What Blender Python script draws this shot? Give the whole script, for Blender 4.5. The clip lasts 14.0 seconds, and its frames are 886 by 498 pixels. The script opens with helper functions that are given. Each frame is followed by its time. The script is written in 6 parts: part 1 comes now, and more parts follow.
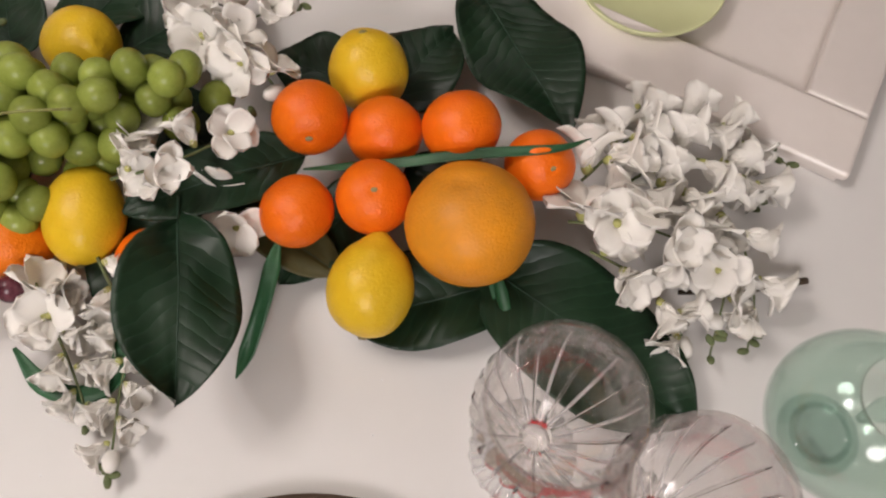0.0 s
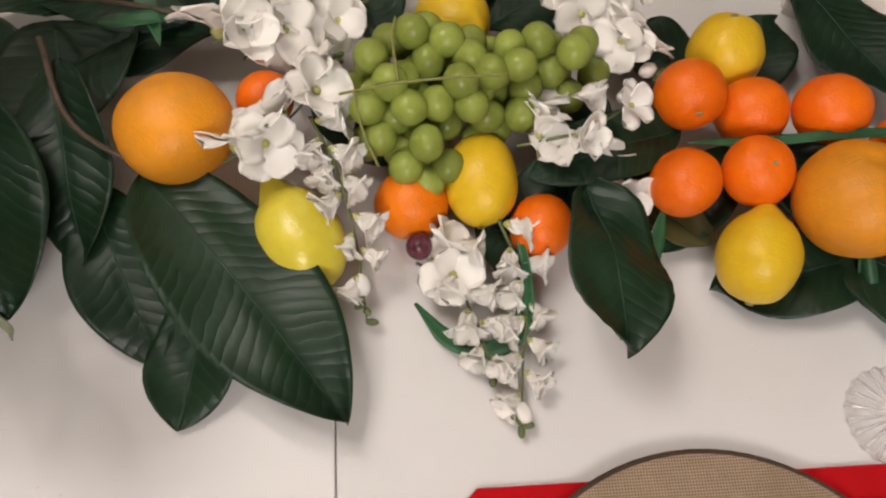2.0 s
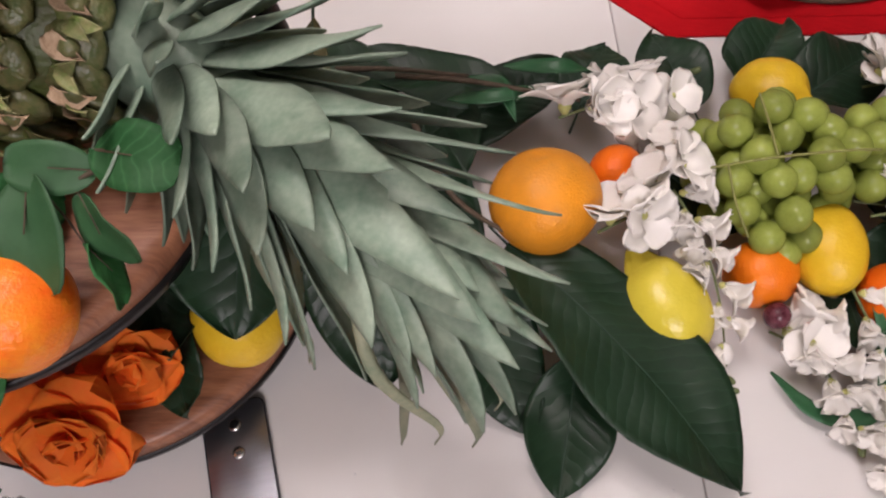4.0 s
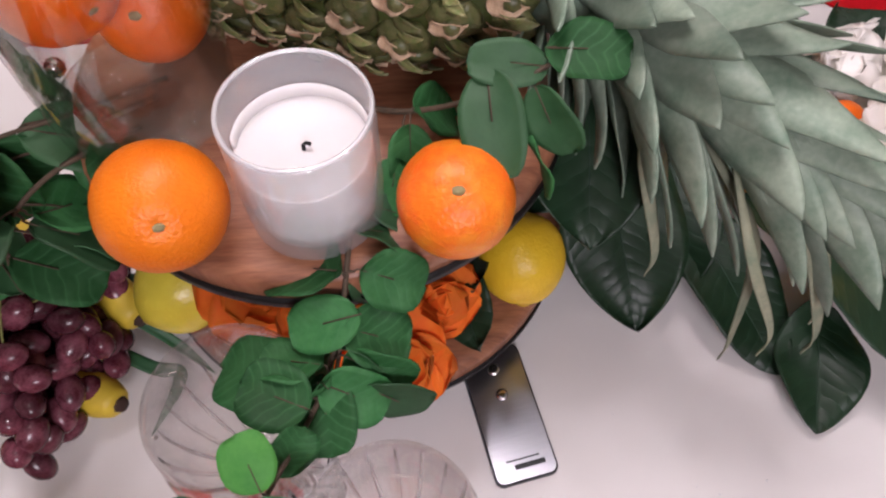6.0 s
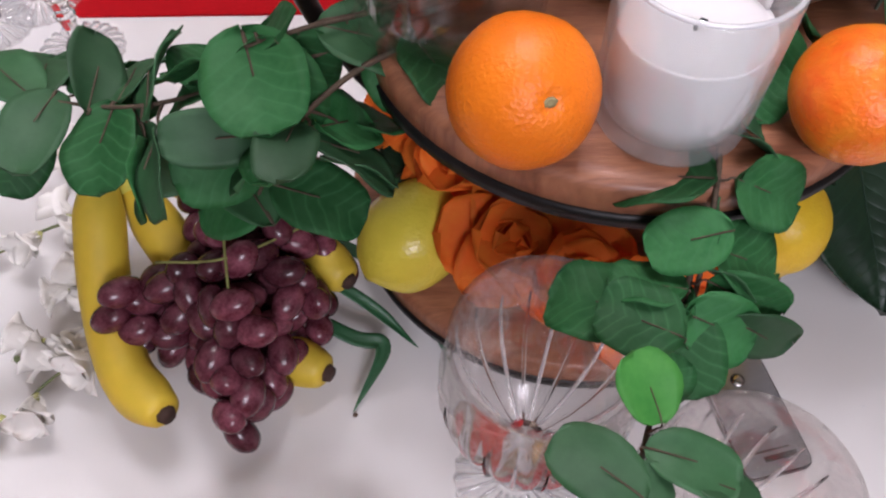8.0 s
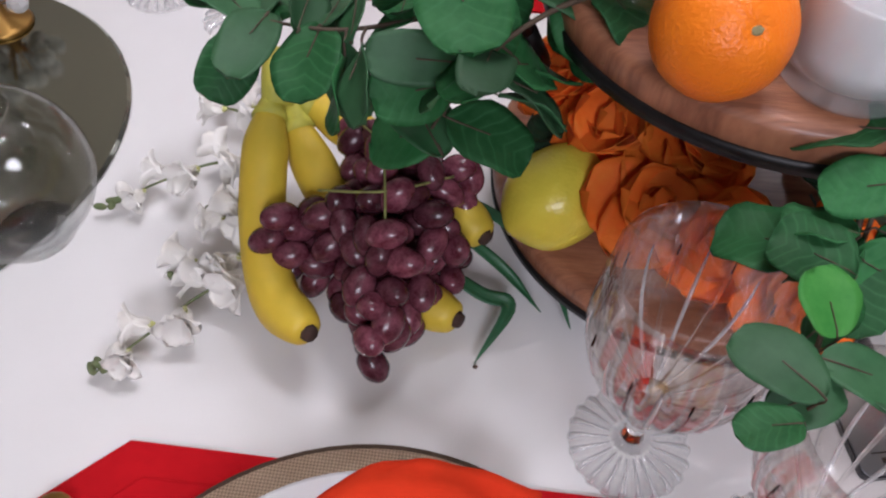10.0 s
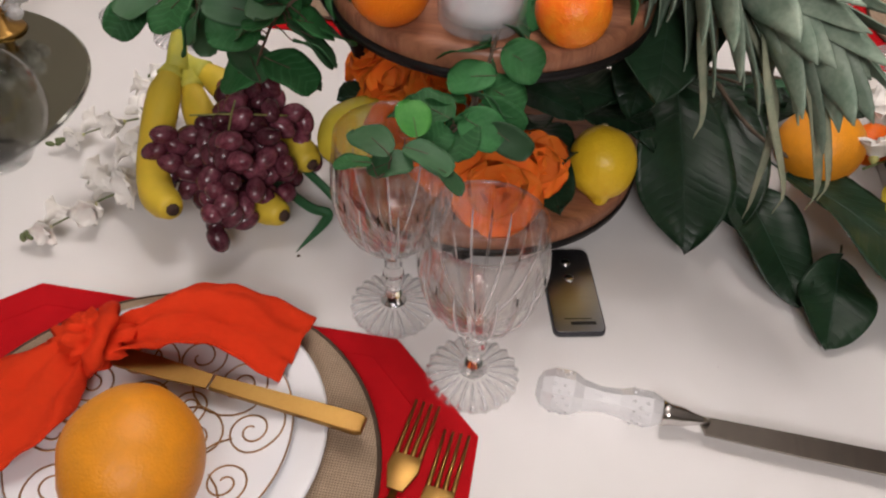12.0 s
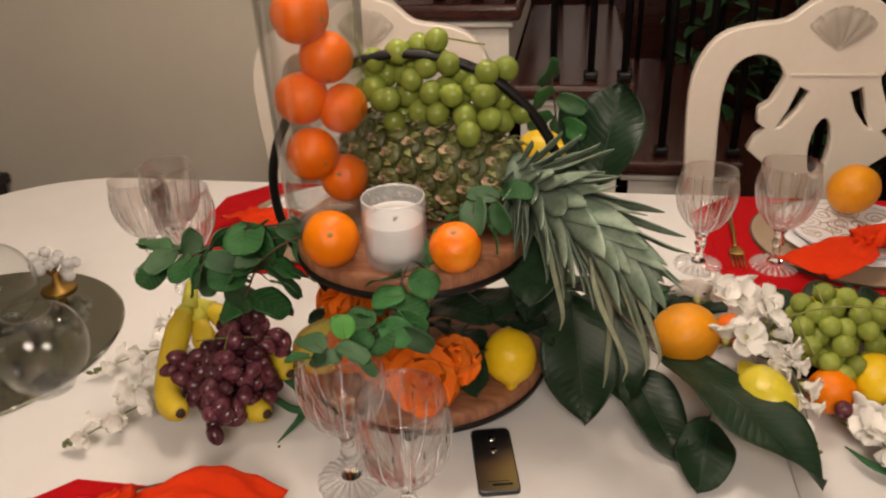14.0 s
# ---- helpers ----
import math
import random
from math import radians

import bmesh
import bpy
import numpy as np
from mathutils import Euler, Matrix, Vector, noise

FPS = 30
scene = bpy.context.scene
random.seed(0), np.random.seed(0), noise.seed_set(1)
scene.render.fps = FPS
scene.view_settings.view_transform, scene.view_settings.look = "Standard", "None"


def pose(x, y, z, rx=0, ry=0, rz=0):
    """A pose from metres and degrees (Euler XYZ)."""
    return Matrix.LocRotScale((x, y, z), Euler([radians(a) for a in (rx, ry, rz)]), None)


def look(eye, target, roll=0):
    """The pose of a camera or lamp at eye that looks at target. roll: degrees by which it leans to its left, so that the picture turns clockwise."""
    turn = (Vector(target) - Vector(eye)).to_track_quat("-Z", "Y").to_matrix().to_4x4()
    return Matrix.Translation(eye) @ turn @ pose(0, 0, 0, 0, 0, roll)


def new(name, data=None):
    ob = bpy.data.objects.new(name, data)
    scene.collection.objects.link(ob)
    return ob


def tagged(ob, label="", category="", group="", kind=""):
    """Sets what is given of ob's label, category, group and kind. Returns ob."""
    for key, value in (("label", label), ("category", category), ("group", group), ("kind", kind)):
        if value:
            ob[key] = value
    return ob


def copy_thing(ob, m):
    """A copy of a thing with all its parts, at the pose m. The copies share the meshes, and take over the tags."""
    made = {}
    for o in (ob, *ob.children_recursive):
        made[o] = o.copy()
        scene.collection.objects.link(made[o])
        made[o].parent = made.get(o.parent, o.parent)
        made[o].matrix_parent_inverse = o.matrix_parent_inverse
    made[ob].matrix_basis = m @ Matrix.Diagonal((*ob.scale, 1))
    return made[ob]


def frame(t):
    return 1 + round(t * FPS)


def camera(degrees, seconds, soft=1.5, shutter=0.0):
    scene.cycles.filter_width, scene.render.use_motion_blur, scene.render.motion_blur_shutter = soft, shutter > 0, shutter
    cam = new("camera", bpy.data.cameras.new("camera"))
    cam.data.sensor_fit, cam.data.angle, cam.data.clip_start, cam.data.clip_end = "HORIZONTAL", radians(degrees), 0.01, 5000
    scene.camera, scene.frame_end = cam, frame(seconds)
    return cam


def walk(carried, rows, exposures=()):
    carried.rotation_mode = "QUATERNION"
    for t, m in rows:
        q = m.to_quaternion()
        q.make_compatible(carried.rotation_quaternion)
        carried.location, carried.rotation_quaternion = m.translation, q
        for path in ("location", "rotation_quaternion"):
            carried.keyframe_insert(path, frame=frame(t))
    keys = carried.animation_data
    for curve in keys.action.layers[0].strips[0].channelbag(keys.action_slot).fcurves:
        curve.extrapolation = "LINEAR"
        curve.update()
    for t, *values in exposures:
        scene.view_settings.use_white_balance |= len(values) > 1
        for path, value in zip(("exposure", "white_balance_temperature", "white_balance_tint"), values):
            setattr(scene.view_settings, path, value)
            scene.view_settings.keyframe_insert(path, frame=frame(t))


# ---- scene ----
cam = camera(59.7, 14.0, soft=2.2)
PATH = [
    (0, (0.8, -0.373, 1.297), (0.944, 0.398, -0.543), 5.9),
    (0.5, (0.723, -0.378, 1.299), (0.89, 0.41, -0.532), 7.4),
    (1, (0.657, -0.383, 1.295), (0.81, 0.397, -0.54), 6.4),
    (1.5, (0.598, -0.388, 1.293), (0.752, 0.397, -0.54), 7.2),
    (2, (0.513, -0.388, 1.297), (0.679, 0.396, -0.535), 9.0),
    (2.5, (0.428, -0.367, 1.288), (0.573, 0.456, -0.529), 7.0),
    (5, (0.189, -0.389, 1.31), (0.25, 0.55, -0.455), 1.8),
    (5.5, (0.137, -0.42, 1.308), (0.184, 0.533, -0.449), 0.2),
    (6, (0.104, -0.433, 1.296), (0.146, 0.573, -0.432), -0.6),
    (6.5, (0.058, -0.441, 1.291), (0.087, 0.624, -0.401), -1.1),
    (7, (0.013, -0.44, 1.272), (0.038, 0.655, -0.401), -1.0),
    (7.5, (-0.016, -0.442, 1.246), (0.007, 0.659, -0.424), -0.9),
    (8, (-0.042, -0.452, 1.224), (-0.025, 0.667, -0.434), -0.2),
    (8.5, (-0.069, -0.467, 1.201), (-0.1, 0.683, -0.436), 0.2),
    (9, (-0.096, -0.489, 1.193), (-0.192, 0.692, -0.419), -0.9),
    (11.5, (0.018, -0.63, 1.253), (-0.164, 0.623, -0.295), 2.0),
    (12, (0.104, -0.738, 1.267), (-0.087, 0.666, -0.145), 2.8),
    (12.5, (0.152, -0.794, 1.316), (-0.06, 0.673, -0.027), 1.8),
    (13, (0.192, -0.855, 1.35), (-0.062, 0.748, 0.181), 0.1),
    (13.5, (0.217, -0.887, 1.367), (-0.071, 0.802, 0.335), -1.5),
    (14, (0.223, -0.91, 1.371), (-0.085, 0.831, 0.436), -2.3),
]
EXPOSURES = [(0, 0.12, 6050, 14), (2.5, 0.12, 6150, 12), (5, 0.24, 5800, 27), (7, 0.27, 5700, 23), (9, 0.27, 5300, 19), (11.5, -0.04, 5600, 15), (12.5, -0.06, 6500, 15), (14, 0.05, 7100, 15)]
walk(cam, [(t, look(eye, target, roll)) for t, eye, target, roll in PATH], EXPOSURES)

# ---- light: warm ceiling lamps of a dining room in the evening, and an added hall fill ----
world = bpy.data.worlds.new("room_air")
scene.world = world
world.use_nodes = True
world.node_tree.nodes["Background"].inputs[0].default_value = (1.0, 0.92, 0.84, 1)
world.node_tree.nodes["Background"].inputs[1].default_value = 0.10


def area_lamp(name, eye, target, size, watts, colour):
    data = bpy.data.lights.new(name, "AREA")
    data.shape, data.size, data.energy, data.color = "DISK", size, watts, colour
    ob = new(name, data)
    ob.matrix_world = look(eye, target)
    return ob


def bulb(name, place, watts, colour):
    data = bpy.data.lights.new(name, "POINT")
    data.energy, data.color, data.shadow_soft_size = watts, colour, 0.03
    new(name, data).matrix_world = Matrix.Translation(place)


for k in range(5):
    a = radians(72 * k + 20)
    bulb("chandelier_bulb", (0.05 + 0.17 * math.cos(a), 0.02 + 0.17 * math.sin(a), 2.1), 6.6, (1.0, 0.89, 0.78))
area_lamp("ceiling_light", (0.40, -2.35, 2.45), (0.3, -0.1, 0.8), 1.0, 44, (1.0, 0.91, 0.82))
# Added fill lamp that only brightens the stairs; no known fixture hangs there.
area_lamp("stair_hall_fill", (1.0, 1.75, 2.5), (0.6, 1.3, 0.6), 0.3, 6, (1.0, 0.88, 0.76))


# ---- materials ----
def mat(name, a, b=None, rough=0.5, metal=0.0, scale=30.0, bump=0.0, bscale=200.0, coat=0.0, trans=0.0, ior=1.45,
        spread=0.06, fine=None, sheen=0.0, sss=0.0, stretch=(1, 1, 1), rvar=0.0, spec=0.5):
    """Two colours mixed by noise at two scales, each object a little lighter or darker, with a fine relief."""
    m = bpy.data.materials.new(name)
    m.use_nodes = True
    nt = m.node_tree
    p = nt.nodes["Principled BSDF"]
    L = nt.links.new

    def add(kind, **inputs):
        n = nt.nodes.new(kind)
        for k, v in inputs.items():
            n.inputs[k].default_value = v
        return n

    b = b or tuple(c * 0.8 for c in a)
    co = add("ShaderNodeTexCoord")
    mp = add("ShaderNodeMapping", Scale=stretch)
    L(co.outputs["Object"], mp.inputs[0])
    n1 = add("ShaderNodeTexNoise", Scale=scale, Detail=4.0, Roughness=0.6)
    n2 = add("ShaderNodeTexNoise", Scale=scale * 7, Detail=3.0)
    info = add("ShaderNodeObjectInfo")
    L(mp.outputs[0], n1.inputs[0])
    L(mp.outputs[0], n2.inputs[0])
    s = add("ShaderNodeMath")
    s.operation = "MULTIPLY_ADD"
    s.inputs[1].default_value = 0.35
    L(n2.outputs[0], s.inputs[0])
    L(n1.outputs[0], s.inputs[2])
    ramp = add("ShaderNodeMapRange")
    ramp.inputs[1].default_value, ramp.inputs[2].default_value = 0.45, 0.92
    L(s.outputs[0], ramp.inputs[0])
    mix = add("ShaderNodeMix")
    mix.data_type = "RGBA"
    mix.inputs[6].default_value, mix.inputs[7].default_value = (*a, 1), (*b, 1)
    L(ramp.outputs[0], mix.inputs[0])
    hsv = add("ShaderNodeHueSaturation")
    vr = add("ShaderNodeMapRange")
    vr.inputs[3].default_value, vr.inputs[4].default_value = 1 - spread, 1 + spread
    L(info.outputs["Random"], vr.inputs[0])
    L(vr.outputs[0], hsv.inputs["Value"])
    L(mix.outputs[2], hsv.inputs["Color"])
    L(hsv.outputs[0], p.inputs["Base Color"])
    p.inputs["Roughness"].default_value = rough
    if rvar:
        rr = add("ShaderNodeMapRange")
        rr.inputs[3].default_value, rr.inputs[4].default_value = rough - rvar, rough + rvar
        L(n1.outputs[0], rr.inputs[0])
        L(rr.outputs[0], p.inputs["Roughness"])
    p.inputs["Metallic"].default_value = metal
    p.inputs["Specular IOR Level"].default_value = spec
    p.inputs["Coat Weight"].default_value = coat
    p.inputs["Coat Roughness"].default_value = 0.15
    p.inputs["Transmission Weight"].default_value = trans
    p.inputs["IOR"].default_value = ior
    p.inputs["Sheen Weight"].default_value = sheen
    if sss:
        p.inputs["Subsurface Weight"].default_value = sss
        p.inputs["Subsurface Radius"].default_value = (0.006, 0.0058, 0.005)
        p.inputs["Subsurface Scale"].default_value = 0.6
    if bump:
        nb = add("ShaderNodeTexNoise", Scale=bscale, Detail=2.0)
        L(mp.outputs[0], nb.inputs[0])
        bp = add("ShaderNodeBump", Strength=bump, Distance=0.001)
        L(nb.outputs[0], bp.inputs["Height"])
        L(bp.outputs[0], p.inputs["Normal"])
    return m


def weave(name, a, b, scale=420.0, rough=0.9, strength=0.8):
    """Plain woven cloth: two crossing waves drive colour and relief."""
    m = mat(name, a, b, rough=rough, scale=25, spec=0.15)
    nt = m.node_tree
    p, L = nt.nodes["Principled BSDF"], nt.links.new
    co = nt.nodes.new("ShaderNodeTexCoord")
    waves = []
    for axis in ("X", "Y"):
        w = nt.nodes.new("ShaderNodeTexWave")
        w.bands_direction = axis
        w.inputs["Scale"].default_value, w.inputs["Distortion"].default_value, w.inputs["Detail Scale"].default_value = scale, 1.2, 6
        L(co.outputs["Object"], w.inputs[0])
        waves.append(w)
    mul = nt.nodes.new("ShaderNodeMath")
    mul.operation = "ADD"
    L(waves[0].outputs["Fac"], mul.inputs[0])
    L(waves[1].outputs["Fac"], mul.inputs[1])
    bp = nt.nodes.new("ShaderNodeBump")
    bp.inputs["Strength"].default_value, bp.inputs["Distance"].default_value = strength, 0.0008
    L(mul.outputs[0], bp.inputs["Height"])
    L(bp.outputs[0], p.inputs["Normal"])
    dark = nt.nodes.new("ShaderNodeMix")
    dark.data_type, dark.blend_type = "RGBA", "MULTIPLY"
    src = p.inputs["Base Color"].links[0].from_socket
    mr = nt.nodes.new("ShaderNodeMapRange")
    mr.inputs[2].default_value, mr.inputs[3].default_value, mr.inputs[4].default_value = 2.0, 0.45, 1.15
    L(mul.outputs[0], mr.inputs[0])
    dark.inputs[0].default_value = 1.0
    L(src, dark.inputs[6])
    L(mr.outputs[0], dark.inputs[7])
    L(dark.outputs[2], p.inputs["Base Color"])
    return m


def thin_glass(name, tint, gloss=0.4, bend=0.0, rough=0.02, power=3.0, haze=0.0):
    """Thin clear glass: seen straight through, with gloss that grows towards the edges; haze mixes in plain white."""
    m = bpy.data.materials.new(name)
    m.use_nodes = True
    nt = m.node_tree
    nt.nodes.clear()
    L = nt.links.new
    out, mix = nt.nodes.new("ShaderNodeOutputMaterial"), nt.nodes.new("ShaderNodeMixShader")
    tr, gl = nt.nodes.new("ShaderNodeBsdfRefraction" if bend else "ShaderNodeBsdfTransparent"), nt.nodes.new("ShaderNodeBsdfGlossy")
    if bend:
        tr.inputs["IOR"].default_value, tr.inputs["Roughness"].default_value = bend, 0.0
    fr, mul, curve = nt.nodes.new("ShaderNodeLayerWeight"), nt.nodes.new("ShaderNodeMath"), nt.nodes.new("ShaderNodeMath")
    tr.inputs[0].default_value = (*tint, 1)
    gl.inputs["Roughness"].default_value = rough
    fr.inputs[0].default_value = 0.5
    curve.operation = "POWER"
    curve.inputs[1].default_value = power
    L(fr.outputs["Facing"], curve.inputs[0])
    mul.operation, mul.use_clamp = "MULTIPLY_ADD", True
    mul.inputs[1].default_value, mul.inputs[2].default_value = gloss, 0.035
    L(curve.outputs[0], mul.inputs[0])
    L(mul.outputs[0], mix.inputs[0])
    L(tr.outputs[0], mix.inputs[1])
    L(gl.outputs[0], mix.inputs[2])
    # Plain white: milkiness of the jar, but painted-in sparkle on cut glass.
    if haze:
        milk, cloud = nt.nodes.new("ShaderNodeBsdfDiffuse"), nt.nodes.new("ShaderNodeMixShader")
        milk.inputs[0].default_value = (0.86, 0.86, 0.86, 1)
        cloud.inputs[0].default_value = haze
        L(mix.outputs[0], cloud.inputs[1])
        L(milk.outputs[0], cloud.inputs[2])
        L(cloud.outputs[0], out.inputs[0])
    else:
        L(mix.outputs[0], out.inputs[0])
    return m


def lets_through(m, share):
    """Thin cloth or petal: part of the light passes through it."""
    nt = m.node_tree
    p, L = nt.nodes["Principled BSDF"], nt.links.new
    out = next(n for n in nt.nodes if n.type == "OUTPUT_MATERIAL")
    tl, mix = nt.nodes.new("ShaderNodeBsdfTranslucent"), nt.nodes.new("ShaderNodeMixShader")
    L(p.inputs["Base Color"].links[0].from_socket, tl.inputs[0])
    mix.inputs[0].default_value = share
    L(p.outputs[0], mix.inputs[1])
    L(tl.outputs[0], mix.inputs[2])
    L(mix.outputs[0], out.inputs[0])
    return m


def veined(m, spacing, slant, depth, tint):
    """Side veins that leave the midrib of a leaf lying along x, in relief and a little paler."""
    nt = m.node_tree
    p, L = nt.nodes["Principled BSDF"], nt.links.new

    def op(kind, a, b=None):
        n = nt.nodes.new("ShaderNodeMath")
        n.operation = kind
        for i, v in enumerate((a, b)):
            if v is None:
                continue
            if isinstance(v, (int, float)):
                n.inputs[i].default_value = v
            else:
                L(v, n.inputs[i])
        return n.outputs[0]

    co, sep = nt.nodes.new("ShaderNodeTexCoord"), nt.nodes.new("ShaderNodeSeparateXYZ")
    wob = nt.nodes.new("ShaderNodeTexNoise")
    wob.inputs["Scale"].default_value = 45
    L(co.outputs["Object"], sep.inputs[0])
    L(co.outputs["Object"], wob.inputs[0])
    side = op("ABSOLUTE", sep.outputs[1])
    along = op("ADD", op("SUBTRACT", sep.outputs[0], op("MULTIPLY", side, slant)), op("MULTIPLY", wob.outputs[0], 0.012))
    wave = op("ABSOLUTE", op("SINE", op("MULTIPLY", along, math.pi / spacing)))
    vein = op("POWER", op("SUBTRACT", 1.0, wave), 3.0)
    bp = nt.nodes.new("ShaderNodeBump")
    bp.inputs["Strength"].default_value, bp.inputs["Distance"].default_value = depth, 0.0016
    L(op("POWER", wave, 0.6), bp.inputs["Height"])
    if p.inputs["Normal"].is_linked:
        L(p.inputs["Normal"].links[0].from_socket, bp.inputs["Normal"])
    L(bp.outputs[0], p.inputs["Normal"])
    mix = nt.nodes.new("ShaderNodeMix")
    mix.data_type = "RGBA"
    mix.inputs[7].default_value = (*tint, 1)
    L(op("MULTIPLY", vein, 0.5), mix.inputs[0])
    L(p.inputs["Base Color"].links[0].from_socket, mix.inputs[6])
    L(mix.outputs[2], p.inputs["Base Color"])
    return m


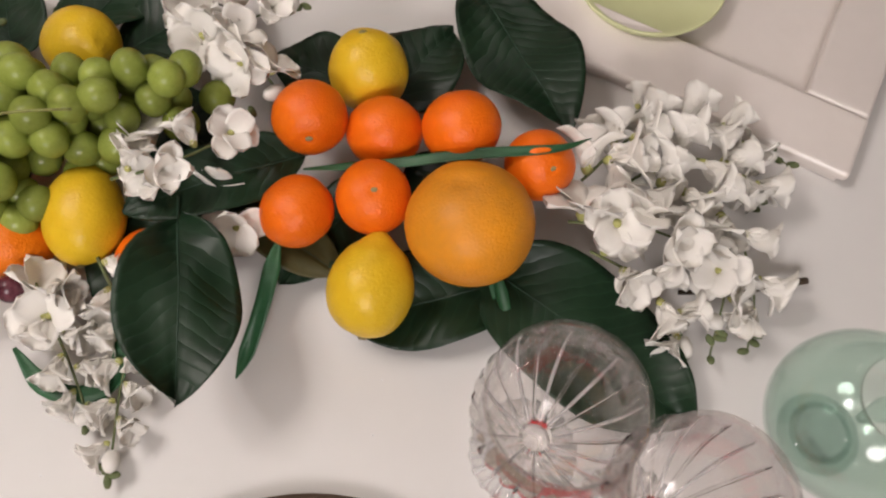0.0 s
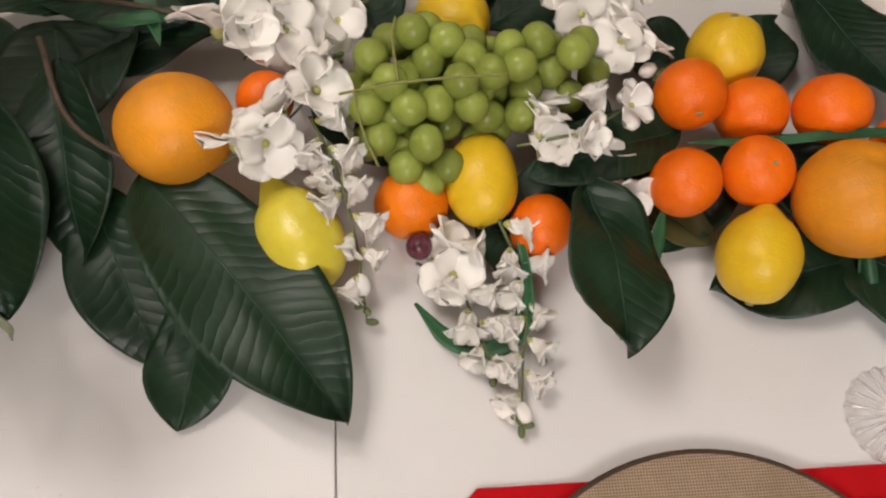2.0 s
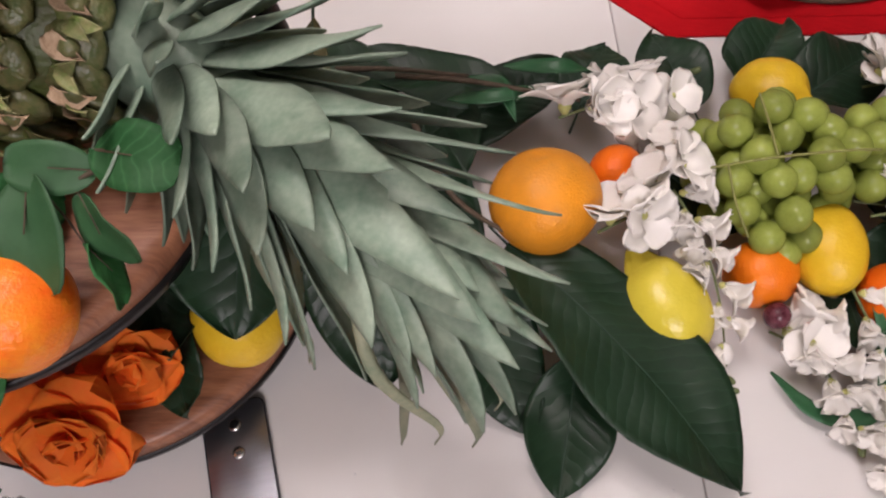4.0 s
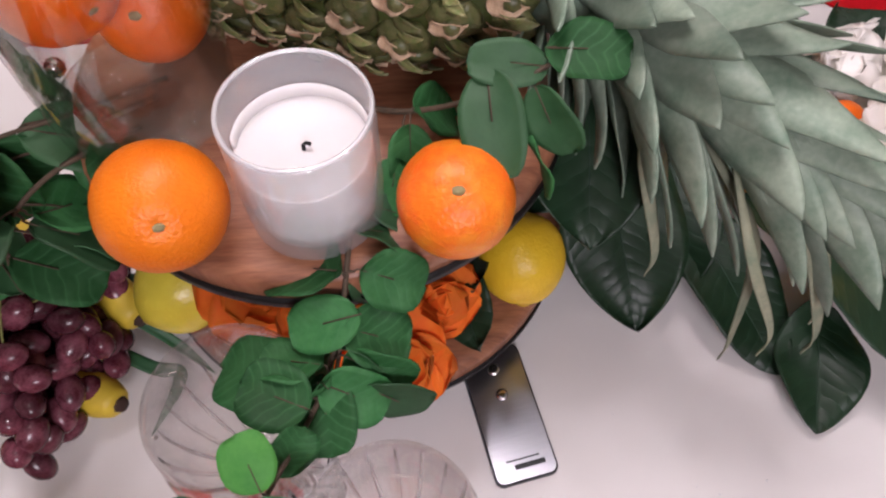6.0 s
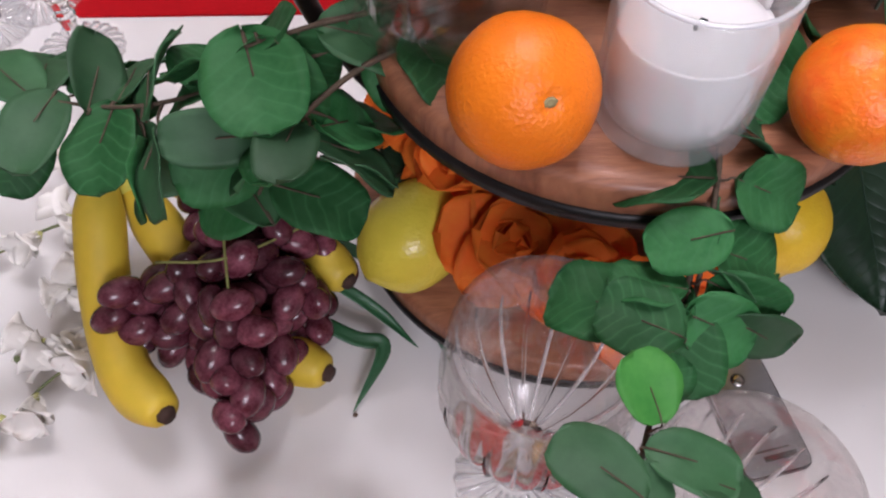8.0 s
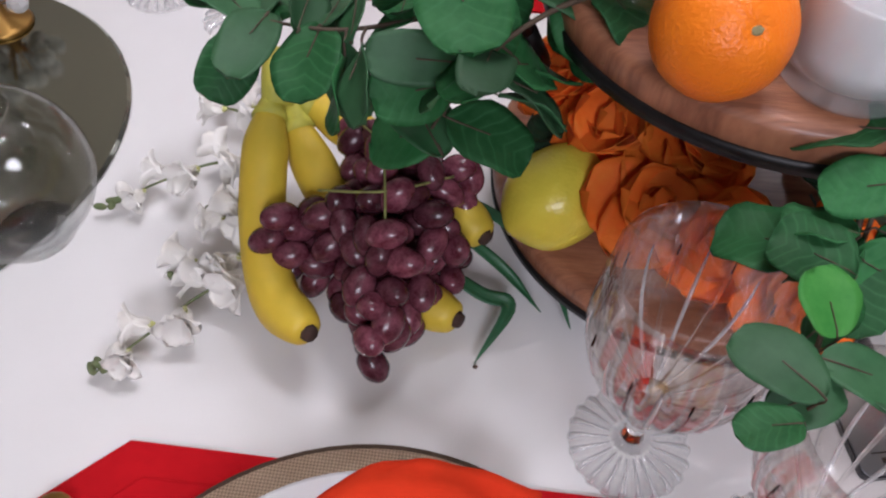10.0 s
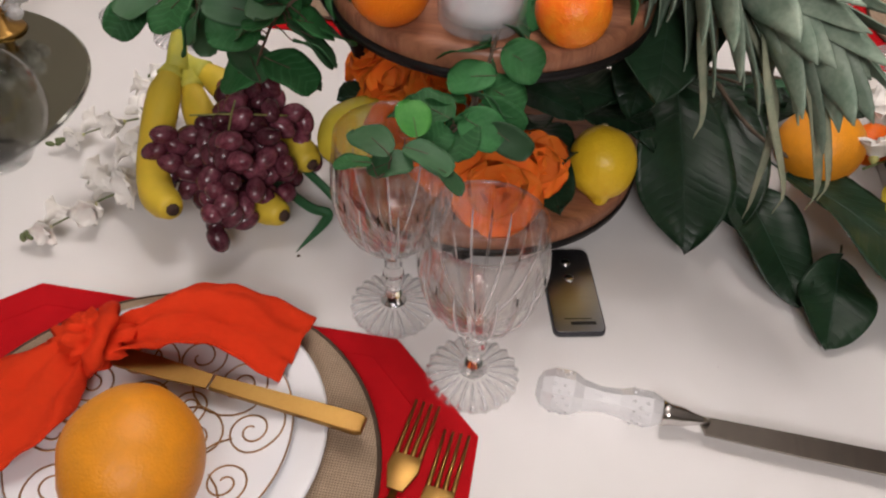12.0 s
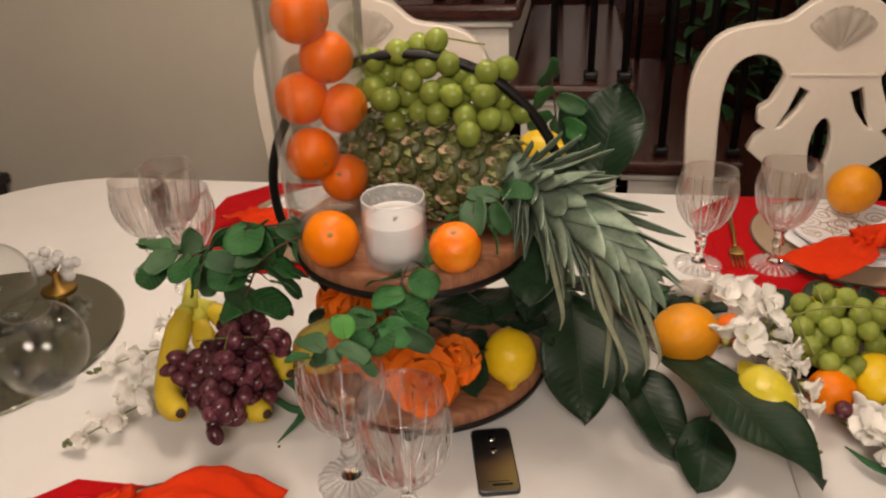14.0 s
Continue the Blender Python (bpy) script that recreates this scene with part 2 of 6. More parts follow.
M = {
    "table": mat("white_lacquer", (0.74, 0.72, 0.70), (0.69, 0.67, 0.645), rough=0.5, scale=3, bump=0.04, bscale=60, rvar=0.06),
    "orange": mat("orange_peel", (0.87, 0.225, 0.002), (0.82, 0.17, 0.001), rough=0.38, scale=22, bump=0.6, bscale=560, spec=0.4),
    "mandarin": mat("mandarin_peel", (0.85, 0.170, 0.001), (0.78, 0.125, 0.001), rough=0.38, scale=25, bump=0.6, bscale=520, spec=0.4),
    "patchy": mat("patchy_orange_peel", (0.86, 0.105, 0.003), (0.86, 0.30, 0.012), rough=0.36, scale=26, bump=0.55, bscale=520, spec=0.4),
    "navel": mat("navel_peel", (0.80, 0.30, 0.008), (0.62, 0.245, 0.018), rough=0.42, scale=24, bump=0.55, bscale=480, spread=0.04, spec=0.38),
    "lemon": mat("lemon_peel", (0.74, 0.50, 0.018), (0.66, 0.41, 0.010), rough=0.36, scale=20, bump=0.5, bscale=380, spec=0.4),
    "quince": mat("green_lemon_peel", (0.72, 0.60, 0.055), (0.60, 0.50, 0.040), rough=0.25, scale=18, bump=0.4, bscale=380, spec=0.5),
    "button": mat("stem_button", (0.30, 0.25, 0.12), (0.18, 0.15, 0.06), rough=0.8, scale=300),
    "green_grape": lets_through(mat("green_grape_skin", (0.315, 0.385, 0.078), (0.235, 0.30, 0.050), rough=0.26, scale=60, spread=0.2, spec=0.45), 0.26),
    "ripe_grape": lets_through(mat("ripe_green_grape_skin", (0.355, 0.42, 0.088), (0.265, 0.325, 0.056), rough=0.27, scale=60, spread=0.2, spec=0.4), 0.26),
    "red_grape": mat("red_grape_skin", (0.042, 0.005, 0.010), (0.17, 0.055, 0.075), rough=0.25, scale=130, spread=0.5, bump=0.12, spec=0.5),
    "grape_stem": mat("grape_stem", (0.26, 0.29, 0.075), (0.18, 0.16, 0.05), rough=0.7, scale=200),
    "magnolia": veined(mat("magnolia_leaf", (0.007, 0.020, 0.009), (0.014, 0.035, 0.016), rough=0.40, scale=20, bump=0.6, bscale=55, spread=0.25, rvar=0.1, spec=0.34), 0.0105, 0.75, 0.24, (0.016, 0.044, 0.022)),
    "magnolia_back": mat("magnolia_leaf_back", (0.07, 0.06, 0.015), (0.045, 0.045, 0.012), rough=0.6, scale=25, bump=0.2),
    "rib": mat("leaf_midrib", (0.02, 0.05, 0.03), (0.015, 0.035, 0.02), rough=0.5),
    "euc": veined(mat("eucalyptus_leaf", (0.014, 0.080, 0.019), (0.036, 0.126, 0.040), rough=0.58, scale=55, bump=0.35, bscale=150, spread=0.4, spec=0.2), 0.006, 0.8, 0.12, (0.045, 0.15, 0.055)),
    "euc_young": mat("young_eucalyptus_leaf", (0.035, 0.17, 0.026), (0.065, 0.225, 0.04), rough=0.55, scale=50, bump=0.3, bscale=150, spec=0.25),
    "euc_dark": mat("eucalyptus_leaf_dark", (0.016, 0.066, 0.020), (0.034, 0.098, 0.036), rough=0.6, scale=40, bump=0.25, bscale=150, spread=0.3),
    "twig": mat("twig_bark", (0.10, 0.07, 0.045), (0.05, 0.035, 0.02), rough=0.8, scale=150, bump=0.4),
    "grass": mat("ribbon_leaf", (0.02, 0.085, 0.03), (0.03, 0.11, 0.045), rough=0.45, scale=30, bump=0.3, bscale=120, stretch=(1, 4, 1)),
    # A little white haze paints the sparkle of the cut foot.
    "foot_glass": thin_glass("goblet_foot_glass", (0.95, 0.94, 0.93), 0.5, 0.0, 0.05, 1.0, 0.10),
    "petal": lets_through(mat("white_silk_petal", (0.95, 0.925, 0.88), (0.93, 0.90, 0.84), rough=0.7, scale=60, bump=0.10, bscale=180, spread=0.03), 0.25),
    "bud": mat("bud_green", (0.09, 0.13, 0.05), (0.16, 0.17, 0.07), rough=0.7, scale=120),
    "throat": mat("petal_throat", (0.50, 0.48, 0.16), (0.40, 0.42, 0.15), rough=0.7, scale=100),
    "rose": lets_through(mat("orange_silk_petal", (0.97, 0.31, 0.020), (0.93, 0.20, 0.009), rough=0.7, scale=50, bump=0.3, bscale=160, spread=0.12), 0.45),
    "banana": mat("banana_peel", (0.68, 0.47, 0.03), (0.52, 0.40, 0.03), rough=0.5, scale=14, bump=0.15, bscale=120, stretch=(1, 1, 1)),
    "banana_tip": mat("banana_tip", (0.035, 0.018, 0.012), (0.06, 0.03, 0.02), rough=0.85, scale=200, bump=0.5),
    "banana_neck": mat("banana_neck", (0.50, 0.45, 0.05), (0.38, 0.38, 0.06), rough=0.6, scale=60, bump=0.3),
    "pine": mat("pineapple_skin", (0.04, 0.042, 0.012), (0.045, 0.07, 0.012), rough=0.5, scale=90, bump=0.8, bscale=300, spread=0.3),
    "pine_eye": mat("pineapple_eye", (0.135, 0.12, 0.052), (0.050, 0.078, 0.018), rough=0.40, scale=230, bump=0.9, bscale=350, spread=0.4),
    "pine_bract": mat("pineapple_bract", (0.50, 0.37, 0.25), (0.25, 0.16, 0.085), rough=0.7, scale=260, bump=0.5, spread=0.35),
    "pine_leaf": mat("pineapple_leaf", (0.115, 0.180, 0.125), (0.270, 0.330, 0.250), rough=0.5, scale=45, bump=0.4, bscale=220, spread=0.25),
    "pine_dry": mat("dry_pineapple_leaf", (0.16, 0.20, 0.13), (0.30, 0.30, 0.20), rough=0.65, scale=60, bump=0.5, bscale=220, spread=0.25),
    "pine_sepal": mat("pineapple_sepal", (0.085, 0.145, 0.026), (0.24, 0.21, 0.10), rough=0.5, scale=260, bump=0.4, spread=0.35),
    "wood": mat("acacia_wood", (0.40, 0.175, 0.088), (0.15, 0.055, 0.028), rough=0.45, scale=15, bump=0.3, bscale=120, stretch=(1, 8, 1), coat=0.12, rvar=0.1),
    "iron": mat("black_iron", (0.012, 0.011, 0.011), (0.02, 0.018, 0.018), rough=0.45, metal=0.6, scale=80, bump=0.2),
    "steel": mat("polished_steel", (0.62, 0.60, 0.57), (0.5, 0.48, 0.46), rough=0.18, metal=1.0, scale=40, bump=0.05),
    "blade": mat("blade_steel", (0.33, 0.29, 0.25), (0.26, 0.23, 0.2), rough=0.26, metal=1.0, scale=30, stretch=(8, 1, 1), bump=0.05),
    "gold": mat("gold_cutlery", (0.38, 0.225, 0.062), (0.32, 0.18, 0.045), rough=0.38, metal=1.0, scale=40, bump=0.05),
    "gold_line": mat("gold_line", (0.36, 0.19, 0.06), (0.26, 0.13, 0.04), rough=0.35, metal=0.7, scale=200),
    "glass": thin_glass("clear_glass", (0.965, 0.97, 0.965), 0.55, 0.0, 0.02, 4.5),
    "bowl_glass": thin_glass("goblet_glass", (0.955, 0.938, 0.93), 0.5, 0.0, 0.06, 1.4),
    # Clear crystal whose bright glints are put in as white haze.
    "glint_crystal": thin_glass("glint_cut_crystal", (0.97, 0.97, 0.98), 0.9, 0.0, 0.05, 0.6, 0.34),
    "vase_glass": thin_glass("vase_glass", (0.962, 0.962, 0.957), 0.6, 0.0, 0.03, 1.8),
    # White haze paints the bright streaks along flutes and foot rays.
    "glint_glass": thin_glass("goblet_glint_glass", (0.95, 0.93, 0.92), 0.95, 0.0, 0.05, 0.6, 0.26),
    "crystal": mat("cut_crystal", (0.99, 0.985, 0.98), (0.98, 0.97, 0.96), rough=0.01, trans=1.0, ior=1.45, scale=5, spread=0.0),
    "green_glass": thin_glass("pale_green_glass", (0.90, 0.96, 0.93), 0.5, 0.0, 0.04, 3.0),
    "milk_glass": thin_glass("hazy_jar_glass", (0.95, 0.96, 0.97), 0.6, 0.0, 0.04, 2.0, 0.20),
    "wax": mat("white_wax", (0.66, 0.64, 0.625), (0.62, 0.60, 0.585), rough=0.5, scale=20, sss=0.4, bump=0.05),
    "soot": mat("burnt_wick", (0.01, 0.009, 0.008), rough=0.95, scale=300),
    "mirror": mat("smoked_mirror", (0.34, 0.35, 0.29), (0.31, 0.32, 0.27), rough=0.12, metal=1.0, scale=4, spread=0.0),
    "china": mat("white_china", (0.80, 0.80, 0.81), (0.77, 0.77, 0.78), rough=0.12, scale=6, coat=0.4, spread=0.01),
    "pale_china": mat("pale_green_china", (0.62, 0.64, 0.36), (0.58, 0.60, 0.33), rough=0.3, scale=8, coat=0.3),
    "tray_white": mat("white_tray_paint", (0.76, 0.70, 0.66), (0.70, 0.64, 0.6), rough=0.35, scale=8, coat=0.2),
    "burlap": weave("burlap", (0.58, 0.435, 0.305), (0.46, 0.335, 0.225), scale=150),
    "burlap_edge": weave("burlap_edge", (0.16, 0.11, 0.075), (0.12, 0.08, 0.055), scale=240),
    "red_cloth": weave("red_cloth", (0.66, 0.008, 0.012), (0.56, 0.006, 0.010), scale=700, strength=0.4),
    "napkin": weave("orange_red_napkin", (0.88, 0.058, 0.010), (0.80, 0.042, 0.007), scale=800, strength=0.35),
    "remote": mat("brushed_grey_metal", (0.52, 0.53, 0.57), (0.47, 0.48, 0.52), rough=0.28, metal=1.0, scale=30, stretch=(1, 12, 1)),
    "remote_side": mat("dark_plastic", (0.03, 0.03, 0.035), rough=0.4, scale=40),
    "ink": mat("black_ink", (0.015, 0.015, 0.016), rough=0.5, scale=90),
    "chair": mat("cream_chair_paint", (0.74, 0.67, 0.58), (0.68, 0.61, 0.52), rough=0.38, scale=9, bump=0.08, bscale=70, coat=0.1),
    "wall": mat("greige_wall_paint", (0.51, 0.465, 0.385), (0.475, 0.43, 0.355), rough=0.85, scale=4, bump=0.1, bscale=220),
    "ceiling": mat("ceiling_paint", (0.72, 0.69, 0.64), (0.68, 0.65, 0.6), rough=0.9, scale=4, bump=0.1),
    "stair_white": mat("white_trim_paint", (0.68, 0.64, 0.58), (0.62, 0.58, 0.53), rough=0.4, scale=7, bump=0.05),
    "dark_wood": mat("mahogany_stain", (0.055, 0.014, 0.010), (0.028, 0.008, 0.006), rough=0.25, scale=10, stretch=(1, 7, 7), coat=0.4),
    "floor": mat("dark_floor_boards", (0.06, 0.027, 0.017), (0.035, 0.016, 0.01), rough=0.3, scale=8, stretch=(1, 9, 1), coat=0.2),
    "planter": mat("black_planter", (0.012, 0.011, 0.011), (0.02, 0.017, 0.015), rough=0.5, scale=25, bump=0.3),
    "pot": mat("terracotta_pot", (0.25, 0.10, 0.05), (0.18, 0.07, 0.035), rough=0.8, scale=30, bump=0.3),
    "palm": mat("house_plant_leaf", (0.02, 0.07, 0.025), (0.035, 0.09, 0.03), rough=0.45, scale=30, bump=0.2),
    "crumb": mat("brown_crumb", (0.10, 0.06, 0.035), rough=0.9, scale=500),
}


# ---- mesh helpers ----
def part(name, bm, material, parent=None, label="", smooth=True, loc=None):
    me = bpy.data.meshes.new(name)
    bmesh.ops.recalc_face_normals(bm, faces=bm.faces)
    bm.to_mesh(me)
    bm.free()
    me.materials.append(M[material] if isinstance(material, str) else material)
    if smooth:
        me.shade_smooth()
    return mesh_part(name, me, parent, label, loc)


def mesh_part(name, me, parent=None, label="", loc=None):
    ob = new(name, me)
    ob.parent = parent
    if loc is not None:
        ob.matrix_basis = loc if isinstance(loc, Matrix) else Matrix.Translation(loc)
    return tagged(ob, label)


def thing(name, loc, label, category, group="", kind=""):
    ob = new(name)
    ob.empty_display_size = 0.02
    ob.matrix_basis = loc if isinstance(loc, Matrix) else Matrix.Translation(loc)
    return tagged(ob, label, category, group, kind)


def grid_mesh(bm, rows, close_u=False, close_v=False):
    """Faces between equal rows of points."""
    vs = [[bm.verts.new(p) for p in row] for row in rows]
    n, m = len(vs), len(vs[0])
    for i in range(n if close_v else n - 1):
        for j in range(m if close_u else m - 1):
            a, b, c, d = vs[i][j], vs[i][(j + 1) % m], vs[(i + 1) % n][(j + 1) % m], vs[(i + 1) % n][j]
            if len({a, b, c, d}) == 4:
                bm.faces.new((a, b, c, d))
    return vs


def lathe(profile, seg=40, wobble=None, closed=False, caps=True):
    """A turned form from (radius, height) pairs; wobble(angle, i) scales the radius."""
    bm = bmesh.new()
    rows = []
    for i, (r, z) in enumerate(profile):
        row = []
        for k in range(seg):
            a = 2 * math.pi * k / seg
            f = wobble(a, i) if wobble else 1
            row.append((r * f * math.cos(a), r * f * math.sin(a), z))
        rows.append(row)
    vs = grid_mesh(bm, rows, close_u=True, close_v=closed)
    if caps and not closed:
        bm.faces.new(vs[0])
        bm.faces.new(vs[-1])
    return bm


def frames_along(pts):
    """Points with two cross directions each."""
    pts = [Vector(p) for p in pts]
    out, up = [], Vector((0.02, 0.05, 1))
    for i, p in enumerate(pts):
        t = (pts[min(i + 1, len(pts) - 1)] - pts[max(i - 1, 0)]).normalized()
        s = t.cross(up)
        s = s.normalized() if s.length > 1e-4 else Vector((1, 0, 0))
        up = s.cross(t).normalized()
        out.append((p, s, up))
    return out


def smooth_path(pts, n=24):
    """A soft curve through the points."""
    pts = [Vector(p) for p in pts]
    q = [pts[0] * 2 - pts[1]] + pts + [pts[-1] * 2 - pts[-2]]
    out = []
    m = len(pts) - 1
    for k in range(n + 1):
        u = k / n * m
        i = min(int(u), m - 1)
        t = u - i
        a, b, c, d = q[i], q[i + 1], q[i + 2], q[i + 3]
        out.append(0.5 * ((2 * b) + (c - a) * t + (2 * a - 5 * b + 4 * c - d) * t * t + (3 * b - a - 3 * c + d) * t ** 3))
    return out


def tube(pts, radius, seg=8, flat=1.0, closed=False):
    bm = bmesh.new()
    fr = frames_along(pts)
    rows = []
    for i, (p, s, u) in enumerate(fr):
        r = radius(i / (len(fr) - 1)) if callable(radius) else radius
        rows.append([p + s * (r * math.cos(2 * math.pi * k / seg)) + u * (r * flat * math.sin(2 * math.pi * k / seg)) for k in range(seg)])
    vs = grid_mesh(bm, rows, close_u=True, close_v=closed)
    if not closed:
        bm.faces.new(vs[0])
        bm.faces.new(vs[-1])
    return bm


def blob(rx, ry, rz, seg=28, rings=18, rough=0.0, freq=3.0, seed=0.0, shape=None):
    """A round body, a little uneven; shape(v) scales the girth from the bottom (0) to the top (1)."""
    bm = bmesh.new()
    rows = []
    for i in range(1, rings):
        th = math.pi * i / rings
        row = []
        for k in range(seg):
            a = 2 * math.pi * k / seg
            d = Vector((math.sin(th) * math.cos(a), math.sin(th) * math.sin(a), -math.cos(th)))
            f = 1 + rough * noise.noise(d * freq * 0.5 + Vector((seed, seed * 0.7, 3)))
            g = shape(i / rings) if shape else 1
            row.append((d.x * rx * f * g, d.y * ry * f * g, d.z * rz * f))
        rows.append(row)
    vs = grid_mesh(bm, rows, close_u=True)
    lo, hi = bm.verts.new((0, 0, rows[0][0][2] - rz * 0.006)), bm.verts.new((0, 0, rows[-1][0][2] + rz * 0.006))
    for k in range(seg):
        bm.faces.new((lo, vs[0][(k + 1) % seg], vs[0][k]))
        bm.faces.new((hi, vs[-1][k], vs[-1][(k + 1) % seg]))
    return bm


def box(x0, x1, y0, y1, z0, z1, bevel=0.0, segments=2):
    bm = bmesh.new()
    bmesh.ops.create_cube(bm, size=1)
    for v in bm.verts:
        v.co = Vector((x0 if v.co.x < 0 else x1, y0 if v.co.y < 0 else y1, z0 if v.co.z < 0 else z1))
    if bevel:
        bmesh.ops.bevel(bm, geom=bm.edges[:], offset=bevel, segments=segments, affect="EDGES", profile=0.5)
    return bm


def slab(outline, z0, z1, bevel=0.0):
    """A flat plate of an outline in x and y."""
    bm = bmesh.new()
    lo = [bm.verts.new((x, y, z0)) for x, y in outline]
    hi = [bm.verts.new((x, y, z1)) for x, y in outline]
    bm.faces.new(lo[::-1])
    top = bm.faces.new(hi)
    for i in range(len(outline)):
        j = (i + 1) % len(outline)
        bm.faces.new((lo[i], lo[j], hi[j], hi[i]))
    if bevel:
        bmesh.ops.bevel(bm, geom=list(top.edges), offset=bevel, segments=2, affect="EDGES", profile=0.5)
    return bm


def leaf_blade(length, width, arch=0.1, cup=0.1, curl=0.0, power=0.75, tip=1.0, nu=14, nv=8, thick=0.0006, wave=0.0, seed=0.0, ribs=0.0, fat=0.45):
    """A leaf along +x from the origin, its face up: fat is where along it is widest."""
    bm = bmesh.new()
    tops, bots = [], []
    for i in range(nu + 1):
        u = 0.5 - 0.5 * math.cos(math.pi * i / nu)
        w = (1 - (1 - u / fat) ** 2) ** power if u < fat else (1 - (1 - (1 - u) / (1 - fat)) ** 2) ** (power * tip)
        w = 0.5 * width * max(w, 0.012)
        top, bot = [], []
        for j in range(nv + 1):
            v = 2 * j / nv - 1
            z = arch * length * 4 * u * (1 - u) * 0.5 + cup * width * v * v * 0.5 - curl * length * u * u
            z += wave * width * math.sin(9 * u + seed + (2 if v > 0 else 0)) * abs(v) ** 1.5
            z += wave * width * 0.8 * noise.noise(Vector((u * 3 + seed, v * 1.3, seed)))
            z += ribs * (abs(math.sin(34 * u - 7 * abs(v))) * abs(v) ** 0.4 - (0.9 if 2 * j == nv else 0))
            p = Vector((length * u, w * v, z))
            top.append(p)
            bot.append(p - Vector((0, 0, thick)))
        tops.append(top)
        bots.append(bot)
    a = grid_mesh(bm, tops)
    b = grid_mesh(bm, [r[::-1] for r in bots])
    for i in range(nu):
        bm.faces.new((a[i][0], a[i + 1][0], b[i + 1][nv], b[i][nv]))
        bm.faces.new((a[i][nv], b[i][0], b[i + 1][0], a[i + 1][nv]))
    bm.faces.new([a[0][j] for j in range(nv + 1)] + [b[0][j] for j in range(nv + 1)])
    bm.faces.new([a[nu][j] for j in range(nv, -1, -1)] + [b[nu][j] for j in range(nv, -1, -1)])
    return bm


def aim(base, tip, turn=0.0):
    """A pose at base whose x axis points at tip, its z axis up; turn: degrees about x."""
    x = (Vector(tip) - Vector(base)).normalized()
    up = Vector((0, 0, 1)) if abs(x.z) < 0.95 else Vector((0, 1, 0))
    y = up.cross(x).normalized()
    z = x.cross(y)
    m = Matrix((x, y, z)).transposed().to_4x4()
    return Matrix.Translation(base) @ m @ pose(0, 0, 0, turn)


def data_of(bm, material, smooth=True):
    me = bpy.data.meshes.new("shared")
    bmesh.ops.recalc_face_normals(bm, faces=bm.faces)
    bm.to_mesh(me)
    bm.free()
    me.materials.append(M[material])
    if smooth:
        me.shade_smooth()
    return me


# ---- the room ----
TOP = 0.75


def structure(name, bm, material, label="", smooth=False):
    return tagged(part(name, bm, material, None, label, smooth), label, "", "", "structure")


structure("floor", box(-3.2, 3.4, -3.2, 3.2, -0.1, 0.0), "floor", "dark polished wood floor boards")
structure("ceiling", box(-3.2, 3.4, -3.2, 3.2, 2.65, 2.75), "ceiling", "plain painted ceiling")
structure("wall_north", box(-3.2, -0.215, 0.95, 1.07, 0, 2.65), "wall", "greige painted dining room wall")
structure("wall_west", box(-3.3, -3.2, -3.2, 3.2, 0, 2.65), "wall", "greige painted wall")
structure("wall_east", box(3.4, 3.5, -3.2, 3.2, 0, 2.65), "wall", "greige painted wall")
structure("wall_south", box(-3.2, 3.4, -3.3, -3.2, 0, 2.65), "wall", "greige painted wall")
structure("wall_stair", box(-3.2, 3.4, 2.3, 2.4, 0, 2.65), "dark_wood", "dark stained panelling behind the stairs")
structure("wall_panel", box(0.55, 0.78, 2.24, 2.296, 1.0, 2.6), "stair_white", "white painted panel in the stair hall")

# Stairs that climb behind the dining table: white sides, dark treads, black spindles.
stairs = thing("staircase", (0, 0.914, 0), "white staircase with dark stained treads and black spindles", "stairs", kind="structure")
RISE, RUN = 0.187, 0.272
for k in range(-1, 6):
    z = 1.035 - RISE * k
    x1 = 0.105 + RUN * k
    x0 = x1 - RUN
    if z < 0.05:
        continue
    part("side_panel", box(x0, x1 - 0.03, 0.02, 0.05, 0, z - 0.04, 0.002), "stair_white", stairs, "white painted side", smooth=False)
    part("riser", box(x1 - 0.055, x1 - 0.032, 0.052, 1.0, z - RISE, z - 0.041), "stair_white", stairs, "white painted riser", smooth=False)
    part("moulding", tube([(x0 - 0.02, 0.01, z - 0.048), (x1 - 0.02, 0.01, z - 0.048)], 0.009, 8), "stair_white", stairs)
    part("tread", box(x0 - 0.03, x1, -0.012, 1.0, z - 0.038, z, 0.012, 3), "dark_wood", stairs, "dark mahogany tread", smooth=False)
    for dx in (0.075, 0.165, 0.245):
        sp = part("spindle", tube([(x0 + dx, 0.045, z - 0.002), (x0 + dx, 0.045, 2.5)], 0.0095, 8), "iron", stairs, "black iron spindle")
        part("shoe", box(x0 + dx - 0.017, x0 + dx + 0.017, 0.028, 0.062, z + 0.001, z + 0.022, 0.006), "iron", sp, smooth=False)
        part("spindle", tube([(x0 + dx, 0.965, z - 0.002), (x0 + dx, 0.965, 2.5)], 0.0095, 8), "iron", stairs, "black iron spindle")


